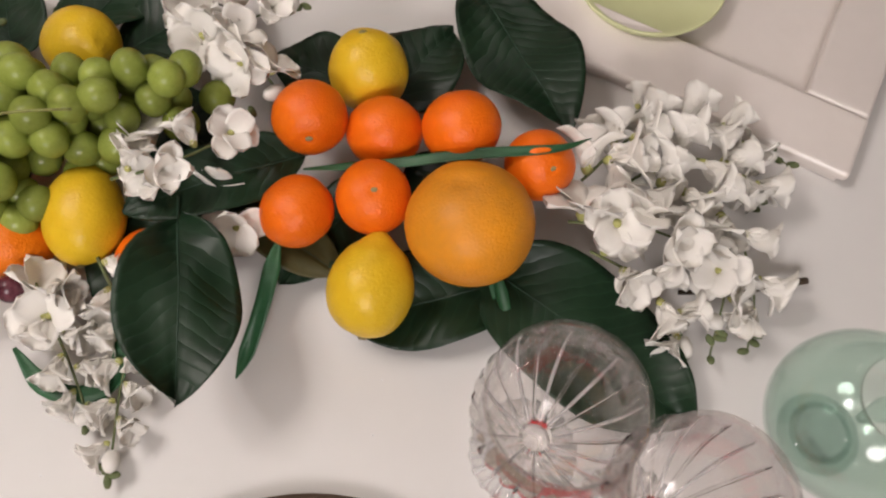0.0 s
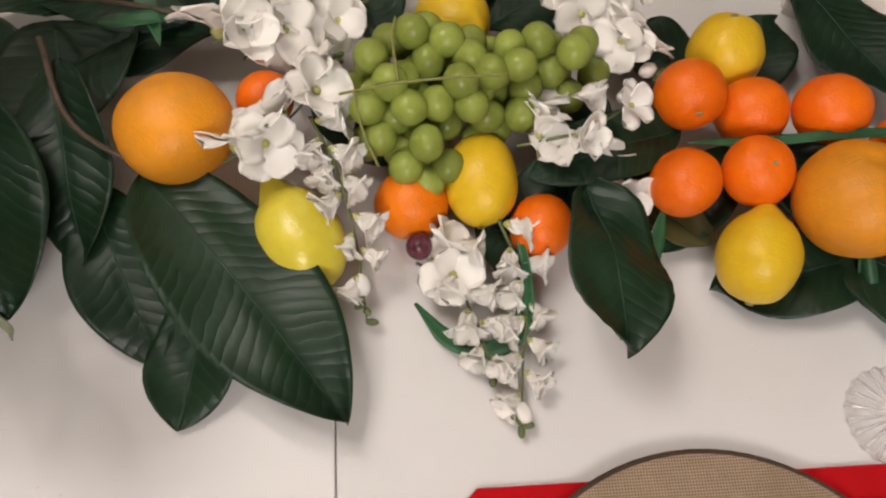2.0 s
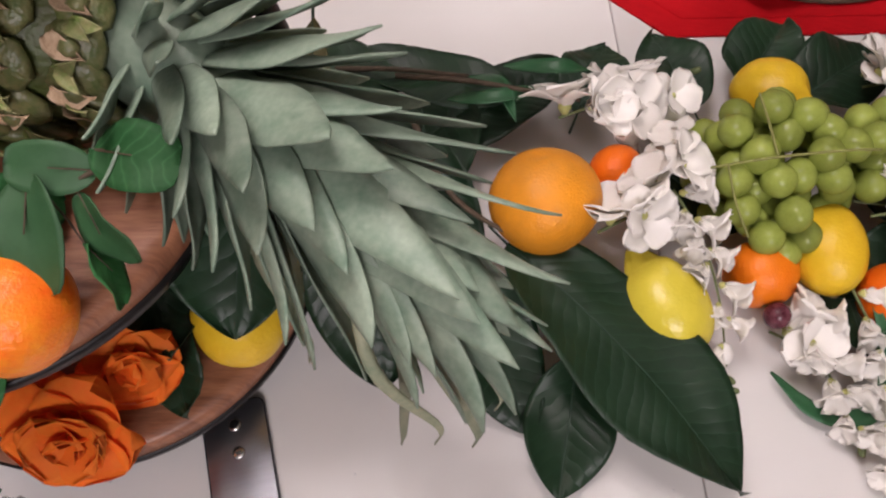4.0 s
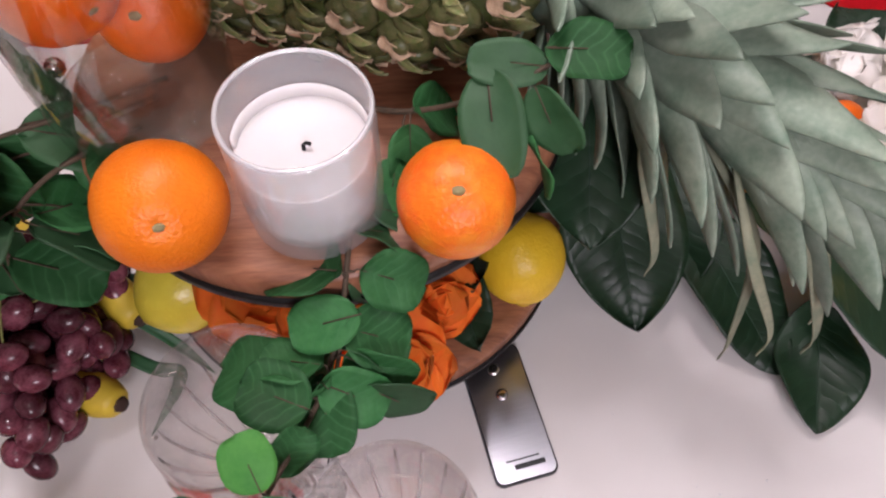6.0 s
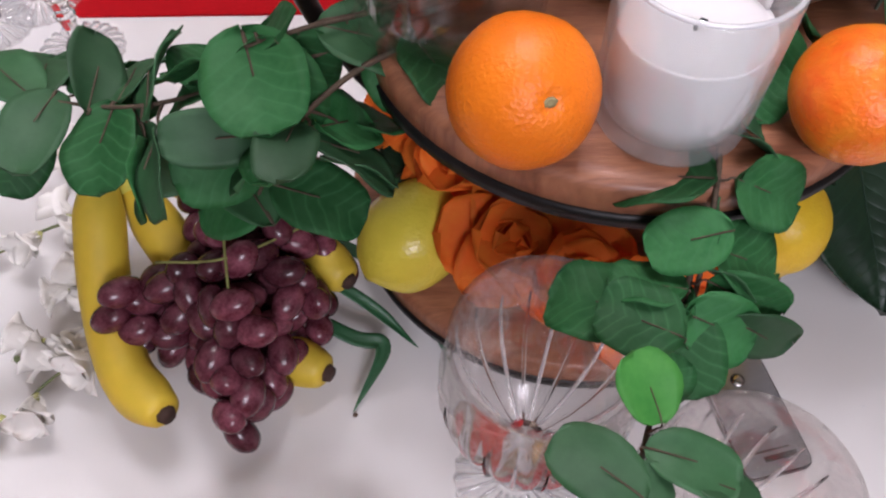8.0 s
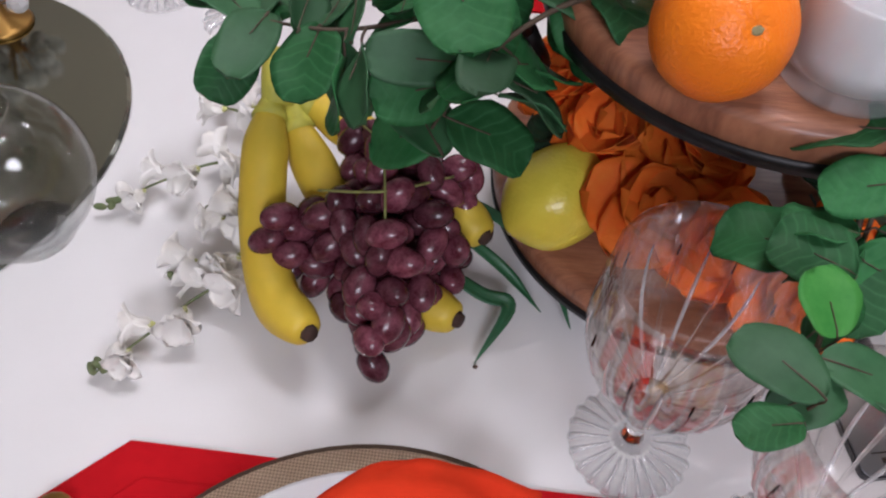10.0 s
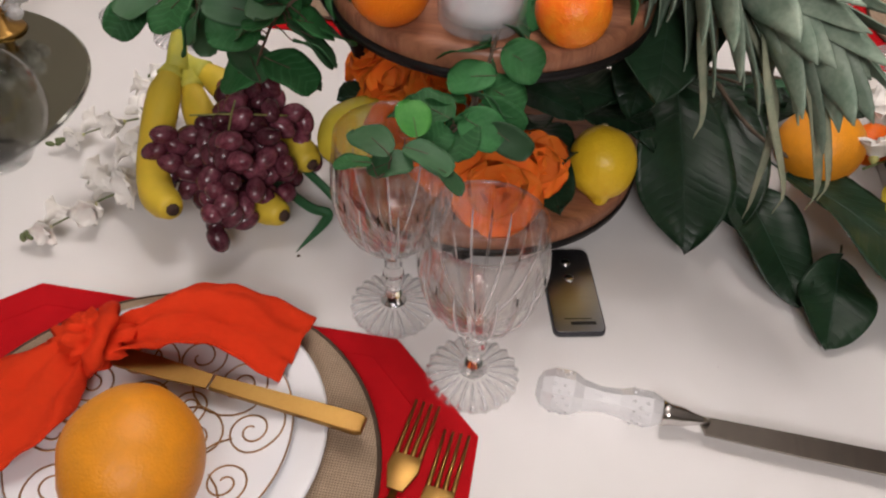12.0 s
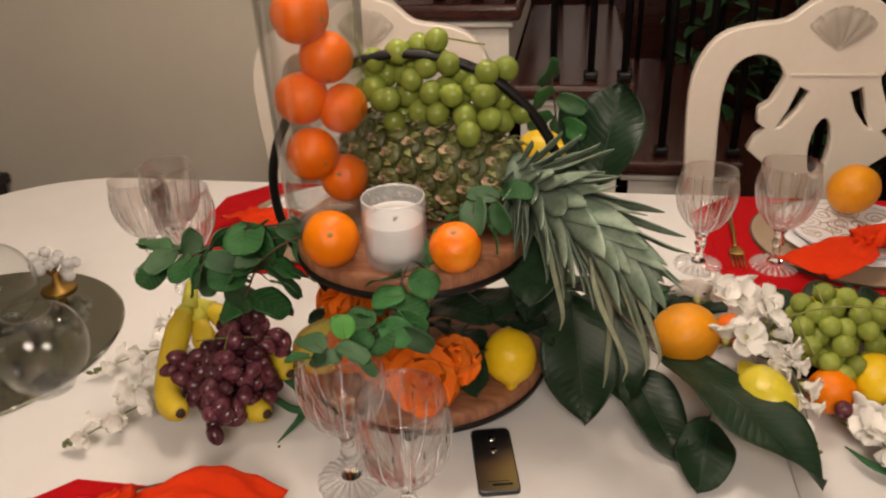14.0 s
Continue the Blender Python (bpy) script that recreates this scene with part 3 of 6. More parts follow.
def house_plant(x, y, z, height, count, seed):
    rnd = random.Random(seed)
    t = thing("house_plant", (x, y, z), "leafy dark green potted plant in the hall", "plant", "hall plants")
    part("pot", lathe([(0.07, 0), (0.10, 0.16), (0.105, 0.18), (0.095, 0.18), (0.085, 0.15)], 20), "pot", t, "brown terracotta pot")
    data = [data_of(leaf_blade(0.16, 0.055, 0.25, 0.3, 0.3, nu=8, nv=4), "palm") for _ in range(2)]
    for i in range(count):
        a, h = rnd.uniform(0, 6.28), rnd.uniform(0.15, height)
        base = Vector((math.cos(a) * 0.05, math.sin(a) * 0.05, h))
        tip = base + Vector((math.cos(a) * 0.12, math.sin(a) * 0.12, rnd.uniform(-0.03, 0.1)))
        mesh_part("leaf", data[i % 2], t, "", aim(base, tip, rnd.uniform(-40, 40)))
    part("stem", tube([(0, 0, 0.1), (0.01, 0, height * 0.6), (0, 0.01, height)], 0.008, 6), "twig", t)


house_plant(0.72, 1.96, 0.0, 1.15, 90, 3)
house_plant(1.05, 1.98, 0.0, 1.2, 90, 4)
house_plant(1.42, 1.98, 0.0, 1.1, 90, 5)

planter = thing("planter_box", (-1.50, 0.80, 0), "black square floor planter beside the wall", "planter")
part("body", box(-0.13, 0.13, -0.12, 0.12, 0, 0.56, 0.008), "planter", planter, smooth=False)
part("rim", box(-0.14, 0.14, -0.13, 0.13, 0.545, 0.575, 0.006), "planter", planter, smooth=False)
for dx, dz, tilt in ((0.02, 0.34, 20), (-0.05, 0.30, -30), (0.06, 0.24, 60), (-0.02, 0.36, 130)):
    a = Vector((0, 0, 0.53))
    b = Vector((dx, -0.02, 0.53 + dz * 0.75))
    part("stalk", tube([a, b], 0.004, 6), "palm", planter)
    part("leaf", leaf_blade(0.17, 0.07, 0.3, 0.2, 0.35), "palm", planter, "dark green drooping leaf", loc=aim(b, b + Vector((math.cos(tilt / 57), 0.2, -0.35))))

# ---- the dining table ----
table = thing("dining_table", (0.22, -0.105, 0), "white lacquered dining table with rounded corners and leaf seams", "table")
XL, XR, YH, CR = -1.23, 1.33, 0.615, 0.30


def table_piece(x0, x1):
    pts = []
    for cx, cy, a0 in ((x1, YH, 0), (x0, YH, 90), (x0, -YH, 180), (x1, -YH, 270)):
        end = (a0 in (0, 270) and x1 == XR) or (a0 in (90, 180) and x0 == XL)
        if end:
            ox, oy = cx - math.copysign(CR, cx), cy - math.copysign(CR, cy)
            pts += [(ox + CR * math.cos(radians(a0 + s * 9)), oy + CR * math.sin(radians(a0 + s * 9))) for s in range(11)]
        else:
            pts.append((cx, cy))
    return pts


for x0, x1 in ((XL, 0.2583), (0.259, XR)):
    part("tabletop", slab(table_piece(x0, x1), TOP - 0.035, TOP, 0.0015), "table", table, "glossy white tabletop board", smooth=False)
part("apron", box(XL + 0.15, XR - 0.15, -0.5, 0.5, TOP - 0.13, TOP - 0.036), "table", table, smooth=False)
for lx in (XL + 0.22, XR - 0.22):
    for ly in (-0.44, 0.44):
        part("leg", lathe([(0.03, 0), (0.035, 0.02), (0.025, 0.08), (0.04, 0.4), (0.05, 0.55), (0.035, 0.58), (0.05, 0.62)], 18), "table", table, loc=(lx, ly, 0))


# ---- chairs ----
def flat_shape(name, loops, depth, material, parent, label=""):
    """A flat board with holes, cut from outlines in x and z, standing in the plane of the back."""
    cu = bpy.data.curves.new(name, "CURVE")
    cu.dimensions, cu.fill_mode, cu.extrude, cu.bevel_depth, cu.bevel_resolution = "2D", "BOTH", depth / 2, 0.004, 1
    for loop in loops:
        sp = cu.splines.new("POLY")
        sp.points.add(len(loop) - 1)
        for p, (x, z) in zip(sp.points, loop):
            p.co = (x, z, 0, 1)
        sp.use_cyclic_u = True
    tmp = bpy.data.objects.new(name, cu)
    me = bpy.data.meshes.new_from_object(tmp)
    bpy.data.objects.remove(tmp)
    me.name = name
    me.materials.clear()
    me.materials.append(M[material])
    return mesh_part(name, me, parent, label, pose(0, 0, 0, 90))


def dining_chair(loc):
    t = thing("dining_chair", loc, "cream painted dining chair with shell crest and pierced splat", "chair", "chairs round the table")
    outer = [(-0.235, 0.44), (-0.245, 0.62), (-0.262, 0.80), (-0.262, 0.93), (-0.225, 1.005), (-0.165, 1.03), (-0.10, 1.04), (-0.055, 1.075), (0, 1.09)]
    inner = [(-0.19, 0.46), (-0.20, 0.70), (-0.208, 0.86), (-0.20, 0.935), (-0.175, 0.97), (-0.14, 0.98), (-0.105, 0.965), (-0.085, 0.935)]
    so = [(p.x, p.z) for p in smooth_path([(x, 0, z) for x, z in outer], 24)]
    si = [(p.x, p.z) for p in smooth_path([(x, 0, z) for x, z in inner], 20)]
    right = [(-x, z) for x, z in so[-2::-1]]
    splat_half = [(-0.088, 0.92), (-0.105, 0.88), (-0.125, 0.865), (-0.125, 0.84), (-0.105, 0.825), (-0.125, 0.805), (-0.135, 0.78), (-0.10, 0.75), (-0.07, 0.66), (-0.075, 0.55), (-0.09, 0.46)]
    hole_l = si + splat_half
    hole_r = [(-x, z) for x, z in hole_l]
    slot = [(-0.060, 0.918), (-0.034, 0.905), (-0.052, 0.862), (-0.080, 0.826), (-0.100, 0.820), (-0.076, 0.866)]
    slot_r = [(-x, z) for x, z in slot]
    mid = [(0.024 * math.cos(a) if abs(math.cos(a)) > 0.001 else 0, 0.785 + 0.068 * math.sin(a)) for a in [k * math.pi / 8 for k in range(16)]]
    flat_shape("backrest", [so + right, hole_l, hole_r, slot, slot_r, mid], 0.022, "chair", t, "cream back with pierced splat")
    shell = bmesh.new()
    rows = []
    for i in range(6):
        u = i / 5
        rows.append([(0.075 * u * math.sin(a) * 1.0, -0.016 - 0.006 * math.sin(u * 3.1) - 0.0025 * math.cos(a * 16) * u, 0.985 + 0.085 * u * math.cos(a)) for a in [-1.0 + k * 0.1 for k in range(21)]])
    grid_mesh(shell, rows)
    bmesh.ops.solidify(shell, geom=shell.faces[:], thickness=0.006)
    part("shell_carving", shell, "chair", t)
    part("crest_groove", box(-0.08, 0.08, -0.018, -0.010, 0.936, 0.940), "chair", t, smooth=False)
    part("seat", box(-0.25, 0.25, -0.45, 0.01, 0.41, 0.47, 0.02, 3), "chair", t, smooth=False)
    for lx, ly in ((-0.21, -0.41), (0.21, -0.41), (-0.21, -0.01), (0.21, -0.01)):
        part("leg", tube([(lx, ly, 0.43), (lx * 1.04, ly - 0.01, 0.25), (lx * 1.0, ly, 0.0)], lambda u: 0.026 - 0.01 * u, 10), "chair", t)
    return t


chair = dining_chair((0.732, 0.70, 0))
copy_thing(chair, Matrix.Translation((-0.205, 0.70, 0)))


# ---- place settings ----
def placemat(x, y):
    """An elongated octagon of red cloth with a stitched hem."""
    t = thing("placemat", (x, y, TOP), "red cloth octagonal placemat with a stitched hem", "placemat", "placemats")
    o = [(-0.16, 0.185), (0.16, 0.185), (0.24, 0.105), (0.24, -0.105), (0.16, -0.185), (-0.16, -0.185), (-0.24, -0.105), (-0.24, 0.105)]
    part("cloth", slab(o[::-1], 0.0005, 0.0028, 0.0006), "red_cloth", t, smooth=False)
    hem = [(px * 0.9, py * 0.88, 0.0031) for px, py in o]
    part("seam", tube(hem, 0.0007, 5, closed=True), "red_cloth", t, "raised stitched hem")
    return t


def charger(x, y, r=0.166):
    t = thing("charger_plate", (x, y, TOP + 0.0036), "round burlap covered charger on a red placemat", "charger", "chargers")
    part("disc", lathe([(r - 0.03, 0), (r, 0.001), (r, 0.004), (r - 0.002, 0.0055), (0.02, 0.0055)], 72), "burlap", t)
    ring = [(r * math.cos(a), r * math.sin(a), 0.003) for a in [k * math.pi / 36 for k in range(72)]]
    part("binding", tube(ring, 0.0024, 6, closed=True), "burlap_edge", t, "darker bound edge")
    return t


def plates(x, y, seed):
    t = thing("dinner_plate", (x, y, TOP + 0.0095), "white china dinner plate on a burlap charger", "plate", "dinner plates")
    part("dish", lathe([(0.07, 0), (0.09, 0.004), (0.124, 0.013), (0.125, 0.0145), (0.122, 0.0155), (0.09, 0.0075), (0.06, 0.006)], 64), "china", t)
    s = thing("salad_plate", (x, y, TOP + 0.017), "white salad plate with bronze scroll lines", "plate", "salad plates")
    part("dish", lathe([(0.055, 0), (0.075, 0.002), (0.100, 0.0085), (0.101, 0.0098), (0.098, 0.0105), (0.07, 0.005), (0.03, 0.0045)], 64), "china", s)
    rnd = random.Random(seed)

    def h(r):
        return 0.0051 if r < 0.07 else 0.0051 + (r - 0.07) / 0.028 * 0.0056

    for k in range(16):
        a = k * 2 * math.pi / 10 + 0.2 if k < 10 else (k - 10) * math.pi / 3
        rr, big = (0.070, rnd.uniform(0.018, 0.022)) if k < 10 else (0.030, rnd.uniform(0.013, 0.017))
        cx, cy = rr * math.cos(a), rr * math.sin(a)
        sgn = 1 if k % 2 else -1
        pts = []
        for i in range(46):
            u = i / 45
            size = big * (1.9 - 4.2 * u if u < 0.22 else 1.0 - 1.05 * (u - 0.22))
            ang = a + 2.2 + sgn * u * 13.5
            px, py = cx + size * math.cos(ang), cy + size * math.sin(ang)
            q = math.hypot(px, py)
            if q > 0.096:
                px, py, q = px * 0.096 / q, py * 0.096 / q, 0.096
            pts.append((px, py, h(q) + 0.0002))
        part("scroll", tube(pts, 0.0008, 5, 0.5), "gold_line", s, "bronze scroll line")
    part("rim_line", tube([(0.0995 * math.cos(a), 0.0995 * math.sin(a), 0.0101) for a in [k * math.pi / 36 for k in range(72)]], 0.0007, 5, closed=True), "gold_line", s, "thin bronze rim line")


def fork(x, y, z, turn, length=0.19):
    t = thing("fork", pose(x, y, z, 0, 0, turn), "gold coloured table fork on the red placemat", "fork", "forks")
    part("handle", tube(smooth_path([(0, 0, 0.004), (0, -0.05, 0.009), (0, -0.10, 0.006), (0, -length + 0.05, 0.004)], 14), lambda u: 0.003 + 0.0035 * u ** 2, 8, 0.45), "gold", t)
    part("head", slab([(-0.011, 0.03), (-0.012, 0.018), (-0.006, 0.001), (0.006, 0.001), (0.012, 0.018), (0.011, 0.03)][::-1], 0.003, 0.0052, 0.0005), "gold", t)
    for k in range(4):
        px = -0.0093 + 0.0062 * k
        part("tine", tube([(px, 0.028, 0.004), (px, 0.050, 0.0028), (px, 0.076, 0.0065)], lambda u: 0.0019 - 0.0009 * u, 6, 0.7), "gold", t)


def napkin(x, y, z, turn, seed):
    """A cloth napkin tied in a knot, its two ends fanned out."""
    t = thing("knotted_napkin", pose(x, y, z, 0, 0, turn), "orange red cloth napkin tied in a knot on a plate", "napkin", "napkins")
    for side, swing, (length, width, lift) in ((1, 0, (0.140, 0.064, 0.017)), (-1, 40, (0.125, 0.086, 0.012))):
        bm = bmesh.new()
        tops, bots = [], []
        for i in range(25):
            u = i / 24
            w = 0.5 * (0.030 + (width - 0.030) * min(1, u * 3.2) ** 0.8)
            row, low = [], []
            for j in range(17):
                v = 2 * j / 16 - 1
                fold = 0.0055 * abs(math.sin(v * 3.4 + u * 1.2 + seed + side)) ** 0.7 * (1 - 0.6 * u) + 0.0036 * math.sin(v * 8 + u * 5 + seed) * (1 - 0.8 * u)
                px = side * (0.012 + length * u + 0.012 * v * u)
                py = w * v + 0.020 * math.sin(math.pi * min(1, u * 0.95)) * side
                pz = 0.012 + lift * math.sin(math.pi * min(u * 1.05, 1)) + fold + 0.007 * noise.noise(Vector((u * 4, v * 2, seed + side))) + 0.0045 * noise.noise(Vector((u * 10, v * 4.5, seed - side))) - 0.012 * u
                row.append((px, py, pz))
                low.append((px, py, pz - 0.0016))
            tops.append(row)
            bots.append(low[::-1])
        a, b = grid_mesh(bm, tops), grid_mesh(bm, bots)
        n = 16
        for i in range(24):
            bm.faces.new((a[i][0], a[i + 1][0], b[i + 1][n], b[i][n]))
            bm.faces.new((a[i][n], b[i][0], b[i + 1][0], a[i + 1][n]))
        bm.faces.new([v for v in a[24]][::-1] + [v for v in b[24]][::-1])
        part("cloth_end", bm, "napkin", t, "loose fanned end", loc=pose(0, 0, 0, 0, 0, swing))
    part("knot", blob(0.027, 0.021, 0.017, 30, 20, 0.75, 7.0, seed), "napkin", t, "bunched knot", loc=(0, 0, 0.017))
    band = [(0.004 + 0.010 * math.sin(a), 0.0225 * math.cos(a), 0.018 + 0.017 * math.sin(a)) for a in [q * math.pi / 14 for q in range(28)]]
    part("knot_band", tube(band, lambda u: 0.0095 + 0.0025 * math.sin(u * 31) + 0.0015 * math.sin(u * 57), 12, 0.6, closed=True), "napkin", t, "turn of cloth round the knot")
    return t


def spoon(x, y, z, turn):
    t = thing("spoon", pose(x, y, z, 0, 0, turn), "gold coloured spoon beside the plate", "spoon")
    part("bowl", blob(0.017, 0.024, 0.0045, 20, 12), "gold", t, loc=(0, 0.03, 0.005))
    part("handle", tube([(0, 0.008, 0.005), (0, -0.05, 0.009), (0, -0.13, 0.004)], lambda u: 0.0025 + 0.003 * u, 8, 0.5), "gold", t)


for mx, my, cx, cy in ((-0.145, -0.525, -0.136, -0.493), (0.734, -0.518, 0.725, -0.478), (-0.21, 0.318, -0.205, 0.33), (0.688, 0.318, 0.70, 0.33)):
    placemat(mx, my)
    charger(cx, cy, 0.166 if cx < 0.5 else 0.160)
    plates(cx, cy + (0.0 if my > 0 else 0.02 if cx < 0 else -0.045), int(100 * abs(cx)))
napkin(-0.203, -0.420, TOP + 0.029, 12, 1.0)
napkin(0.70, 0.265, TOP + 0.024, -8, 2.0)
napkin(-0.245, 0.235, TOP + 0.024, 150, 3.0)
fork(0.042, -0.478, TOP + 0.0032, -8)
fork(0.071, -0.500, TOP + 0.0032, -6)
fork(0.505, 0.285, TOP + 0.0032, 176)
spoon(-0.318, -0.43, TOP + 0.0035, 20)
tk = thing("table_knife", pose(-0.192, -0.424, TOP + 0.0385, 0, 2.6, -5.6), "gold coloured table knife laid through the napkin", "knife")
part("blade", slab([(0.0, -0.004), (0.012, -0.0095), (0.05, -0.0088), (0.085, -0.0066), (0.085, 0.0066), (0.04, 0.0085), (0.0, 0.0075)], 0.0, 0.0018, 0.0006), "gold", tk, "flat gold blade", smooth=False)
part("handle", slab([(0.0865, -0.0062), (0.14, -0.0066), (0.200, -0.0085), (0.206, -0.0065), (0.206, 0.0065), (0.200, 0.0085), (0.14, 0.0066), (0.0865, 0.0062)], -0.0012, 0.0032, 0.0012), "gold", tk, "straight gold handle", smooth=False)


# ---- crystal goblets ----
def goblet(x, y, height=0.178, rim=0.042, foot=0.037, label="clear cut crystal goblet with a fluted bowl"):
    t = thing("goblet", (x, y, TOP + 0.0008), label, "goblet", "goblets")
    H0 = height * 0.40
    outer = [(0.006, H0 - 0.004), (0.012, H0), (rim * 0.62, H0 + 0.012), (rim * 0.92, H0 + 0.032), (rim * 1.06, H0 + 0.056), (rim * 1.07, H0 + 0.072), (rim * 1.03, height - 0.018), (rim, height)]
    inner = [(rim - 0.0014, height), (rim * 1.03 - 0.0022, height - 0.018), (rim * 1.07 - 0.0032, H0 + 0.072), (rim * 1.06 - 0.0036, H0 + 0.056), (rim * 0.92 - 0.0036, H0 + 0.034), (rim * 0.6 - 0.003, H0 + 0.016), (0.006, H0 + 0.006), (0.001, H0 + 0.005)]
    so = [(p.x, p.z) for p in smooth_path([(r, 0, z) for r, z in outer], 22)]
    si = [(p.x, p.z) for p in smooth_path([(r, 0, z) for r, z in inner], 18)]
    prof = so + si
    n = len(so)

    def flute(a, i):
        if i >= n:
            return 1
        u = i / (n - 1)
        return 1 + 0.065 * (abs(math.sin(10 * a)) - 0.5) * min(1, u * 6) * (1 if u < 0.8 else max(0, (0.93 - u) / 0.13))

    part("bowl", lathe(prof, 108, flute), "bowl_glass", t, "fluted clear bowl").visible_shadow = False
    part("stem", lathe([(0.012, 0.0115), (0.0075, 0.018), (0.0055, 0.026), (0.007, 0.036), (0.0095, 0.043), (0.007, H0 - 0.020), (0.0085, H0 - 0.010), (0.011, H0 - 0.0045)], 12), "crystal", t, smooth=False).visible_shadow = False

    def ray_cut(a, i):
        return 1 + (0.02 * math.cos(24 * a) if i in (0, 1, 2) else 0)

    rim_at = {i: so[i] for i in range(2, n - 5, 2)}
    ridge = data_of(tube([(r * 1.012, 0, z) for r, z in rim_at.values()], lambda u: 0.0003 + 0.0009 * math.sin(math.pi * (0.1 + 0.85 * u)), 6), "glint_glass")
    clear = ridge.copy()
    clear.materials[0] = M["crystal"]
    for k in range(20):
        mesh_part("flute", clear if k % 2 else ridge, t, "", pose(0, 0, 0, 0, 0, 18 * k)).visible_shadow = False
    fb = bmesh.new()
    rows = []
    for r, z, amp in ((0.004, 0.0, 0), (foot * 0.6, 0.0, 0), (foot, 0.0012, 0), (foot * 1.01, 0.0030, 0.0014), (foot * 0.9, 0.0048, 0.0034), (foot * 0.6, 0.0066, 0.0034), (foot * 0.38, 0.0090, 0.0014), (0.011, 0.0112, 0)):
        rows.append([(r * (1 + (0.022 * math.cos(22 * a) if r > foot * 0.95 else 0)) * math.cos(a), r * (1 + (0.022 * math.cos(22 * a) if r > foot * 0.95 else 0)) * math.sin(a), z + amp * math.cos(22 * a)) for a in [k * math.pi / 66 for k in range(132)]])
    vs = grid_mesh(fb, rows, close_u=True)
    fb.faces.new(vs[0])
    fb.faces.new(vs[-1])
    part("foot", fb, "foot_glass", t, "ray cut round foot").visible_shadow = False
    ray = data_of(tube([(foot * 0.36, 0, 0.0094), (foot * 0.62, 0, 0.0092), (foot * 0.88, 0, 0.0076), (foot * 0.985, 0, 0.0042)], lambda u: 0.0006 + 0.0016 * u, 6, 0.6), "glint_glass")
    for k in range(22):
        mesh_part("ray", ray, t, "", pose(0, 0, 0, 0, 0, 360 * k / 22)).visible_shadow = False
    return t


for gx, gy, gh in ((0.004, -0.304, 0.186), (0.082, -0.364, 0.172), (0.884, -0.301, 0.172), (0.948, -0.352, 0.168), (0.437, 0.222, 0.166), (0.555, 0.231, 0.178), (-0.445, 0.12, 0.17), (-0.354, 0.085, 0.168), (-0.41, 0.155, 0.18)):
    goblet(gx, gy, gh)

# ---- cake knife and remote control ----
ck = thing("cake_knife", pose(0.134, -0.376, TOP, 0, 0, -3), "steel cake knife with a cut crystal handle", "knife")


def facet(a, i):
    return 1 + 0.06 * math.cos(8 * a + (i % 2) * 0.4)


part("handle", lathe([(0.006, 0), (0.013, 0.004), (0.0165, 0.012), (0.0165, 0.028), (0.012, 0.036), (0.0095, 0.05), (0.0105, 0.064), (0.013, 0.072), (0.0135, 0.088), (0.010, 0.096)], 24, facet), "glint_crystal", ck, "cut crystal handle", smooth=False, loc=pose(0, 0, 0.0172, 0, 90, 0)).visible_shadow = False
for row in range(7):
    for k in range(10):
        a = 2 * math.pi * (k + 0.5 * (row % 2)) / 10
        xr, rr = (0.013 + row * 0.004, 0.0166) if row < 4 else (0.074 + (row - 4) * 0.005, 0.0133)
        part("cut", blob(0.0016, 0.0016, 0.001, 6, 4), "glint_crystal", ck, loc=Matrix.Translation((xr, rr * math.cos(a), 0.0172 + rr * math.sin(a))))
part("ferrule", lathe([(0.0105, 0), (0.0085, 0.006), (0.0075, 0.016), (0.0055, 0.022), (0.004, 0.028), (0.003, 0.036)], 20), "steel", ck, "polished steel ferrule", loc=pose(0.0965, 0, 0.0165, 0, 90, 0))
blade = [(0.128, 0.006), (0.20, 0.007), (0.28, 0.0075), (0.322, 0.006), (0.332, 0.0), (0.326, -0.010), (0.30, -0.0125), (0.20, -0.012), (0.13, -0.010), (0.126, 0.0)]
part("blade", slab(blade[::-1], 0.012, 0.0145, 0.0006), "blade", ck, "dull steel blade", smooth=False)

rc = thing("remote_control", pose(0.1565, -0.2565, TOP + 0.0005, 0, 0, 12.5), "slim grey remote control lying on the table", "remote control")


def round_rect(w, h, r, n=6):
    return [(sx * (w / 2 - r) + r * math.cos(radians(a)), sy * (h / 2 - r) + r * math.sin(radians(a)))
            for sx, sy, a0 in ((1, 1, 0), (-1, 1, 90), (-1, -1, 180), (1, -1, 270)) for a in [a0 + q * 90 / n for q in range(n + 1)]]


part("case", slab(round_rect(0.0455, 0.1005, 0.006), 0, 0.0045, 0.001), "remote_side", rc, "dark case", smooth=False)
part("face_plate", slab(round_rect(0.043, 0.098, 0.005), 0.0046, 0.0058, 0.0004), "remote", rc, "brushed silver face", smooth=False)
for by in (0.033, 0.013):
    part("button", lathe([(0.0048, 0.0058), (0.0046, 0.0068), (0.003, 0.0074), (0.0005, 0.0072)], 20), "steel", rc, "domed metal button", loc=(0, by, 0))
for bx, bw, by in ((0.004, 0.022, -0.040), (0.0, 0.024, -0.035)):
    part("marking", box(bx - bw / 2, bx + bw / 2, by - (0.0018 if by < -0.037 else 0.0006), by + (0.0018 if by < -0.037 else 0.0006), 0.00582, 0.00595), "ink" if by < -0.037 else "remote_side", rc, smooth=False)
cr = thing("crumb", (-0.096, -0.261, TOP), "tiny brown crumb on the white table", "crumb")
part("bit", blob(0.0018, 0.0014, 0.0011, 8, 6, 0.3), "crumb", cr, loc=(0, 0, 0.001))

